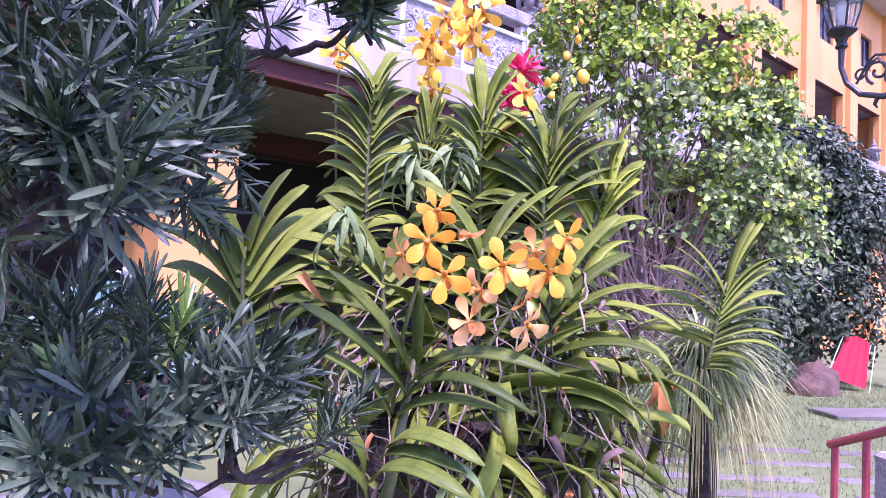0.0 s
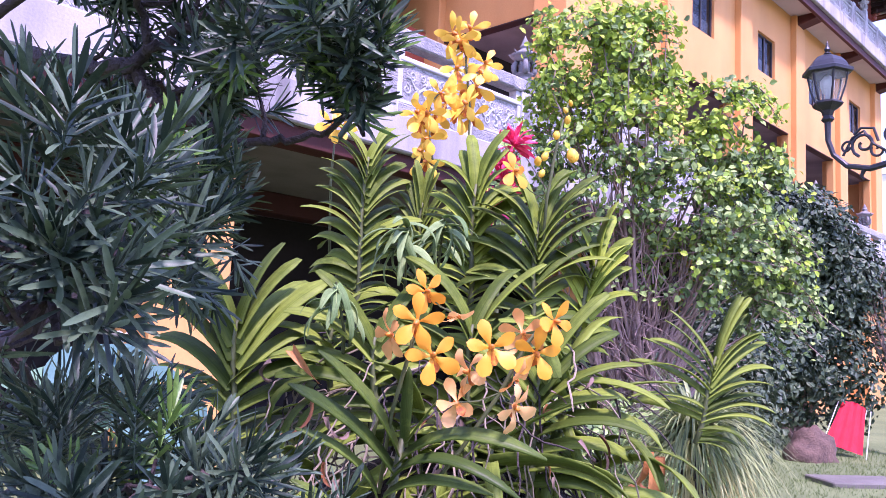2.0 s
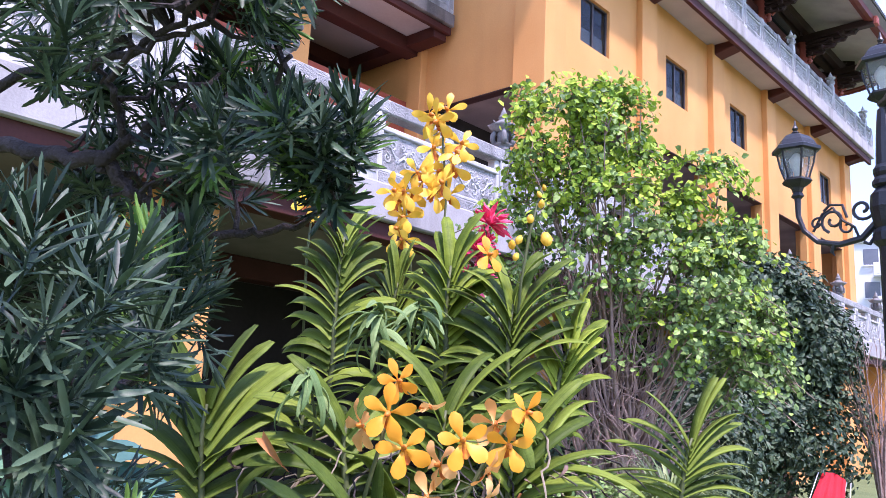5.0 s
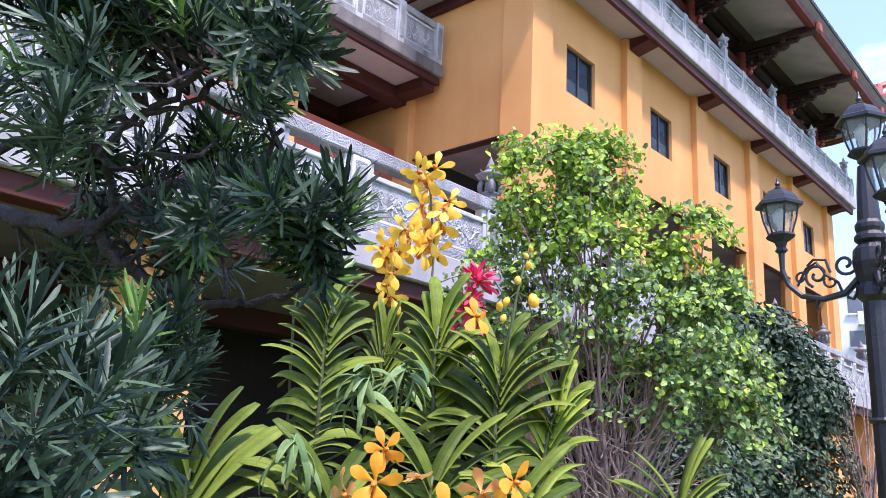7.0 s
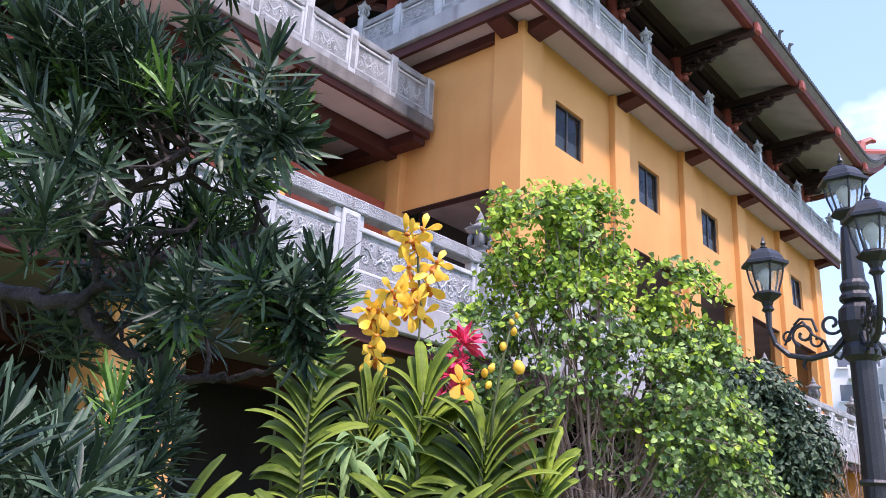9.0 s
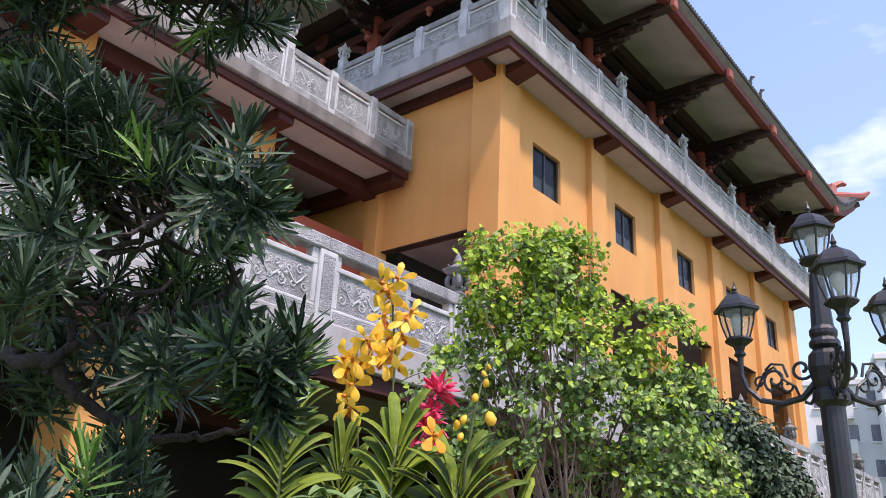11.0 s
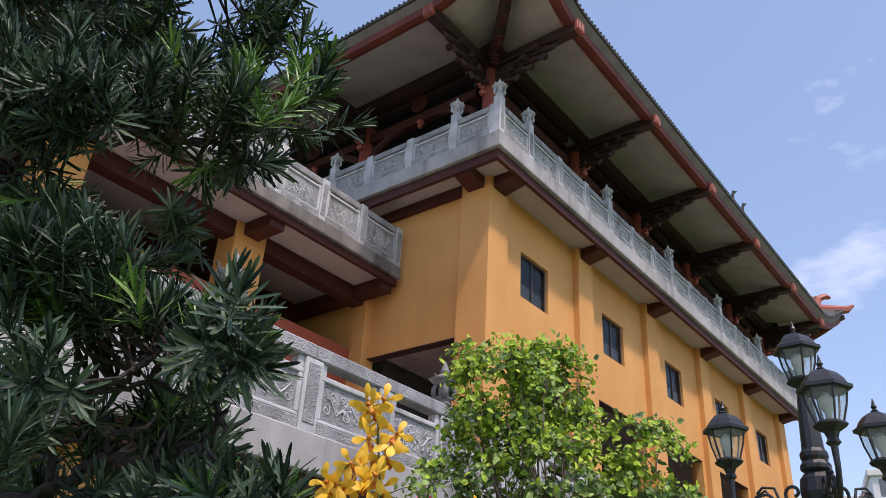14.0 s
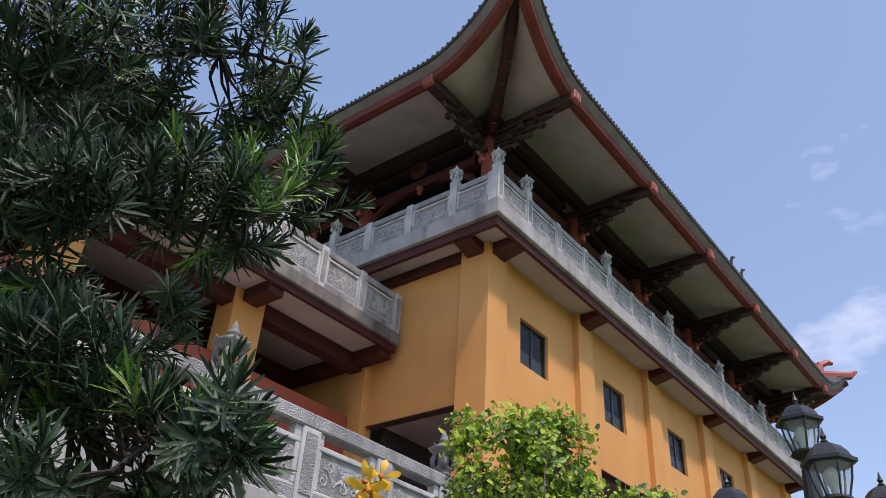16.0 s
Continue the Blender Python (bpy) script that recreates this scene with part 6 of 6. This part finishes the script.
def bare_shrub():
    t = thing("bare_shrub", pose(7.6, 13.0, 0), "leafless brown twiggy shrub", "shrub")
    r = random.Random(5)
    for k in range(26):
        w = r.uniform(0, 6.28)
        e = Vector((0.55 * math.cos(w), 0.5 * math.sin(w), r.uniform(2.2, 3.1)))
        pts = [Vector((0, 0, 0)), Vector((e.x * 0.3, e.y * 0.3, e.z * 0.5)), Vector((e.x * 0.8, e.y * 0.8, e.z * 0.8)), e]
        a = Acc().tube(pts, [0.02, 0.014, 0.009, 0.004], 5)
        for j in range(7):
            p = pts[1].lerp(pts[3], r.random())
            a.tube([p, p + Vector((r.uniform(-0.2, 0.2), r.uniform(-0.2, 0.2), r.uniform(0.1, 0.35)))], [0.006, 0.002], 4)
        part("stem", a, M_BUSHSTEM, t)


bare_shrub()


# ---- lawn details ----
def rock():
    a = Acc()
    n, s = 10, 18
    for i in range(n + 1):
        e = math.pi / 2 * i / n
        for k in range(s):
            w = 2 * math.pi * k / s
            q = 1 + 0.22 * noise.noise((1.5 * math.cos(w), 1.5 * math.sin(w), 2 * e)) + 0.08 * noise.noise((5 * math.cos(w), 5 * math.sin(w), 5 * e))
            a.v.append((0.43 * q * math.cos(w) * math.cos(e), 0.32 * q * math.sin(w) * math.cos(e), 0.5 * q * math.sin(e) - 0.05))
    a.f = [(i * s + k, i * s + (k + 1) % s, (i + 1) * s + (k + 1) % s, (i + 1) * s + k) for i in range(n) for k in range(s)]
    ob = part("rock", a, M_ROCK, None, smooth=True, m=pose(5.65, 12.0, 0, 0, 0, 20))
    tagged(ob, "rounded purple-brown boulder on the lawn", "rock")


rock()


def red_screen():
    t = thing("red_cloth_stand", pose(6.42, 12.7, 0.03, -14, 17, -20), "bright red cloth draped on a white wire stand", "stand")
    for x, y in ((-0.30, -0.18), (0.34, -0.2), (-0.2, 0.2), (0.26, 0.2)):
        part("leg", Acc().tube([(x, y, 0), (x * 0.75, 0, 0.80)], 0.008, 6), M_WHITE, t)
    a = Acc()
    for i in range(15):
        for j in range(9):
            u, v = i / 14 - 0.5, j / 8
            w = 0.34 + 0.22 * (1 - v)
            a.v.append((u * w, -0.12 * (1 - v) - 0.03 + 0.018 * math.sin(i * 1.7 + 2 * v), 0.06 + 0.80 * v - 0.10 * abs(u) * v))
    a.f = [(i * 9 + j, i * 9 + j + 1, i * 9 + j + 10, i * 9 + j + 9) for i in range(14) for j in range(8)]
    part("cloth", a, M_REDCLOTH, t, "gathered red cloth", True)


red_screen()


def stepping_stones():
    r = random.Random(9)
    for k in range(5):
        y = 5.35 + 0.55 * k
        x = 0.6
        while x < 4.2:
            w = r.uniform(0.7, 1.3)
            ob = part("paving_stone", Acc().box(-w / 2, w / 2, -0.075, 0.075, -0.05, 0.02, 0.012), M_PAVER, None, m=pose(x + w / 2, y + r.uniform(-0.04, 0.04), 0, 0, 0, r.uniform(-2, 2)))
            tagged(ob, "pale rough paving stone set in the lawn", "paving stone", "paving stones in the lawn")
            x += w + r.uniform(0.06, 0.35)
    for x, y, w in ((5.3, 10.0, 1.1), (6.5, 10.2, 1.0)):
        ob = part("paving_stone", Acc().box(-w / 2, w / 2, -0.3, 0.3, -0.05, 0.05, 0.015), M_PAVER, None, m=pose(x, y, 0, 0, 0, 8))
        tagged(ob, "flat grey stone slab lying on the lawn", "paving stone")


stepping_stones()


def handrail():
    t = thing("handrail", pose(0, 0, 0), "dark red painted iron handrail beside granite steps", "handrail")
    part("top_rail", Acc().tube([(1.99, 4.06, 0.74), (2.06, 3.62, 0.90), (2.075, 3.53, 0.93)], 0.022, 8), M_REDIRON, t)
    for x, y, z in ((2.0, 4.03, 0.74), (2.035, 3.80, 0.82), (2.07, 3.58, 0.90)):
        part("post", Acc().tube([(x, y, 0), (x, y, z)], 0.018, 8), M_REDIRON, t)
    g = part("granite_block", Acc().box(2.12, 2.9, 3.5, 3.9, 0, 0.75, 0.02), M_GRANITE, None)
    tagged(g, "speckled grey granite block behind the handrail", "stone block")


handrail()


def blades():
    a = Acc()
    r = random.Random(21)
    for k in range(16000):
        x, y = r.uniform(0.5, 7.5), r.uniform(4.6, 14.0)
        for j in range(2):
            h = r.uniform(0.02, 0.055)
            w = r.uniform(0, 6.28)
            px, py = x + r.uniform(-0.03, 0.03), y + r.uniform(-0.03, 0.03)
            q = len(a.v)
            a.v += [(px - 0.004 * math.cos(w), py - 0.004 * math.sin(w), 0), (px + 0.004 * math.cos(w), py + 0.004 * math.sin(w), 0), (px + r.uniform(-0.03, 0.03), py + r.uniform(-0.03, 0.03), h)]
            a.f.append((q, q + 1, q + 2))
    ob = part("grass", a, M_BLADE)
    tagged(ob, "short green grass blades on the lawn", "grass", kind="stuff")


blades()


# ---- lotus pot behind the conifer ----
def lotus():
    t = thing("lotus_pot", pose(-1.1, 2.7, 0), "lotus plant with round blue-green leaves in a pot", "lotus")
    part("pot", Acc().lathe([(0.26, 0), (0.34, 0.3), (0.40, 0.62), (0.43, 0.66), (0.43, 0.70), (0.39, 0.70)], 24), M_POT, t, smooth=True)
    for k, (x, y, z, r, tilt, mat) in enumerate(((0.0, -0.1, 1.40, 0.16, 25, M_LOTUS), (0.22, -0.1, 1.24, 0.15, 35, M_LOTUS), (-0.16, -0.05, 1.33, 0.15, 15, M_LOTUSG), (0.12, 0.0, 1.36, 0.13, 10, M_LOTUS), (0.3, -0.15, 1.12, 0.14, 30, M_LOTUS), (-0.02, -0.12, 1.25, 0.12, 45, M_LOTUSG))):
        a = Acc()
        a.v.append((0, 0, -0.02))
        for q in range(1, 5):
            for s in range(24):
                w = 2 * math.pi * s / 24
                a.v.append((r * q / 4 * math.cos(w), r * q / 4 * math.sin(w), -0.02 + 0.025 * (q / 4) ** 2 + 0.012 * math.sin(3 * w + k) * q / 4))
        a.f += [(0, 1 + s, 1 + (s + 1) % 24) for s in range(24)]
        a.f += [(1 + 24 * q + s, 1 + 24 * (q + 1) + s, 1 + 24 * (q + 1) + (s + 1) % 24, 1 + 24 * q + (s + 1) % 24) for q in range(3) for s in range(24)]
        part("leaf", a, mat, t, "", True, pose(x, y, z, tilt, rng.uniform(-15, 15), 0))
        part("leaf_stalk", Acc().tube([(x * 0.4, y * 0.3, 0.6), (x * 0.8, y, 1.0), (x, y, z - 0.02)], 0.006, 6), M_STEM, t)
    f = Acc()
    for k in range(16):
        p = petal(0.05, 0.03, 0.3, 3)
        m = Euler((0, -rng.uniform(0.3, 1.2), k * 2.4)).to_matrix().to_4x4()
        f.add([m @ Vector(q) for q in p.v], p.f)
    part("flower", f, M_WHITEFL, t, "white flower", m=pose(0.07, -0.1, 1.46))
    part("flower_stalk", Acc().tube([(0.03, 0, 0.6), (0.07, -0.1, 1.46)], 0.005, 6), M_STEM, t)


lotus()


# ---- distant flats ----
def flats(x, y, w, depth, h, turn, storeys, bays):
    t = thing("apartment_block", pose(x, y, 0, 0, 0, turn), "distant white apartment block with rows of windows", "building", "distant apartment blocks")
    part("wall", Acc().box(-w / 2, w / 2, 0, depth, 0, h, 0.05), M_APT, t)
    part("roof_parapet", Acc().box(-w / 2 - 0.2, w / 2 + 0.2, -0.2, depth, h, h + 0.5, 0.05), M_APT, t)
    sx, sz = w / bays, h / storeys
    pane = Acc().box(-0.55, 0.55, -0.02, 0.05, 0, 1.35, 0.02).mesh("window", M_APTWIN)
    sill = Acc().box(-0.7, 0.7, -0.18, 0.0, -0.12, 0, 0.02).mesh("sill", M_APT)
    for j in range(max(0, storeys - 8), storeys):
        for i in range(bays):
            o = part("window", pane, None, t, m=pose(-w / 2 + sx * (i + 0.5), -0.03, sz * j + 0.9))
            part("sill", sill, None, o)
            if i % 3 == 1:
                part("balcony", Acc().box(-1.1, 1.1, -1.0, 0, -0.15, 0.0, 0.02).box(-1.1, 1.1, -1.0, -0.9, 0, 0.95, 0.02), M_APT, t, m=pose(-w / 2 + sx * (i + 0.5) + 1.2, -0.004, sz * j))


flats(44.0, 54.0, 13, 12, 17.5, -28, 7, 6)
flats(38.5, 62.0, 10, 10, 16.5, -28, 6, 5)
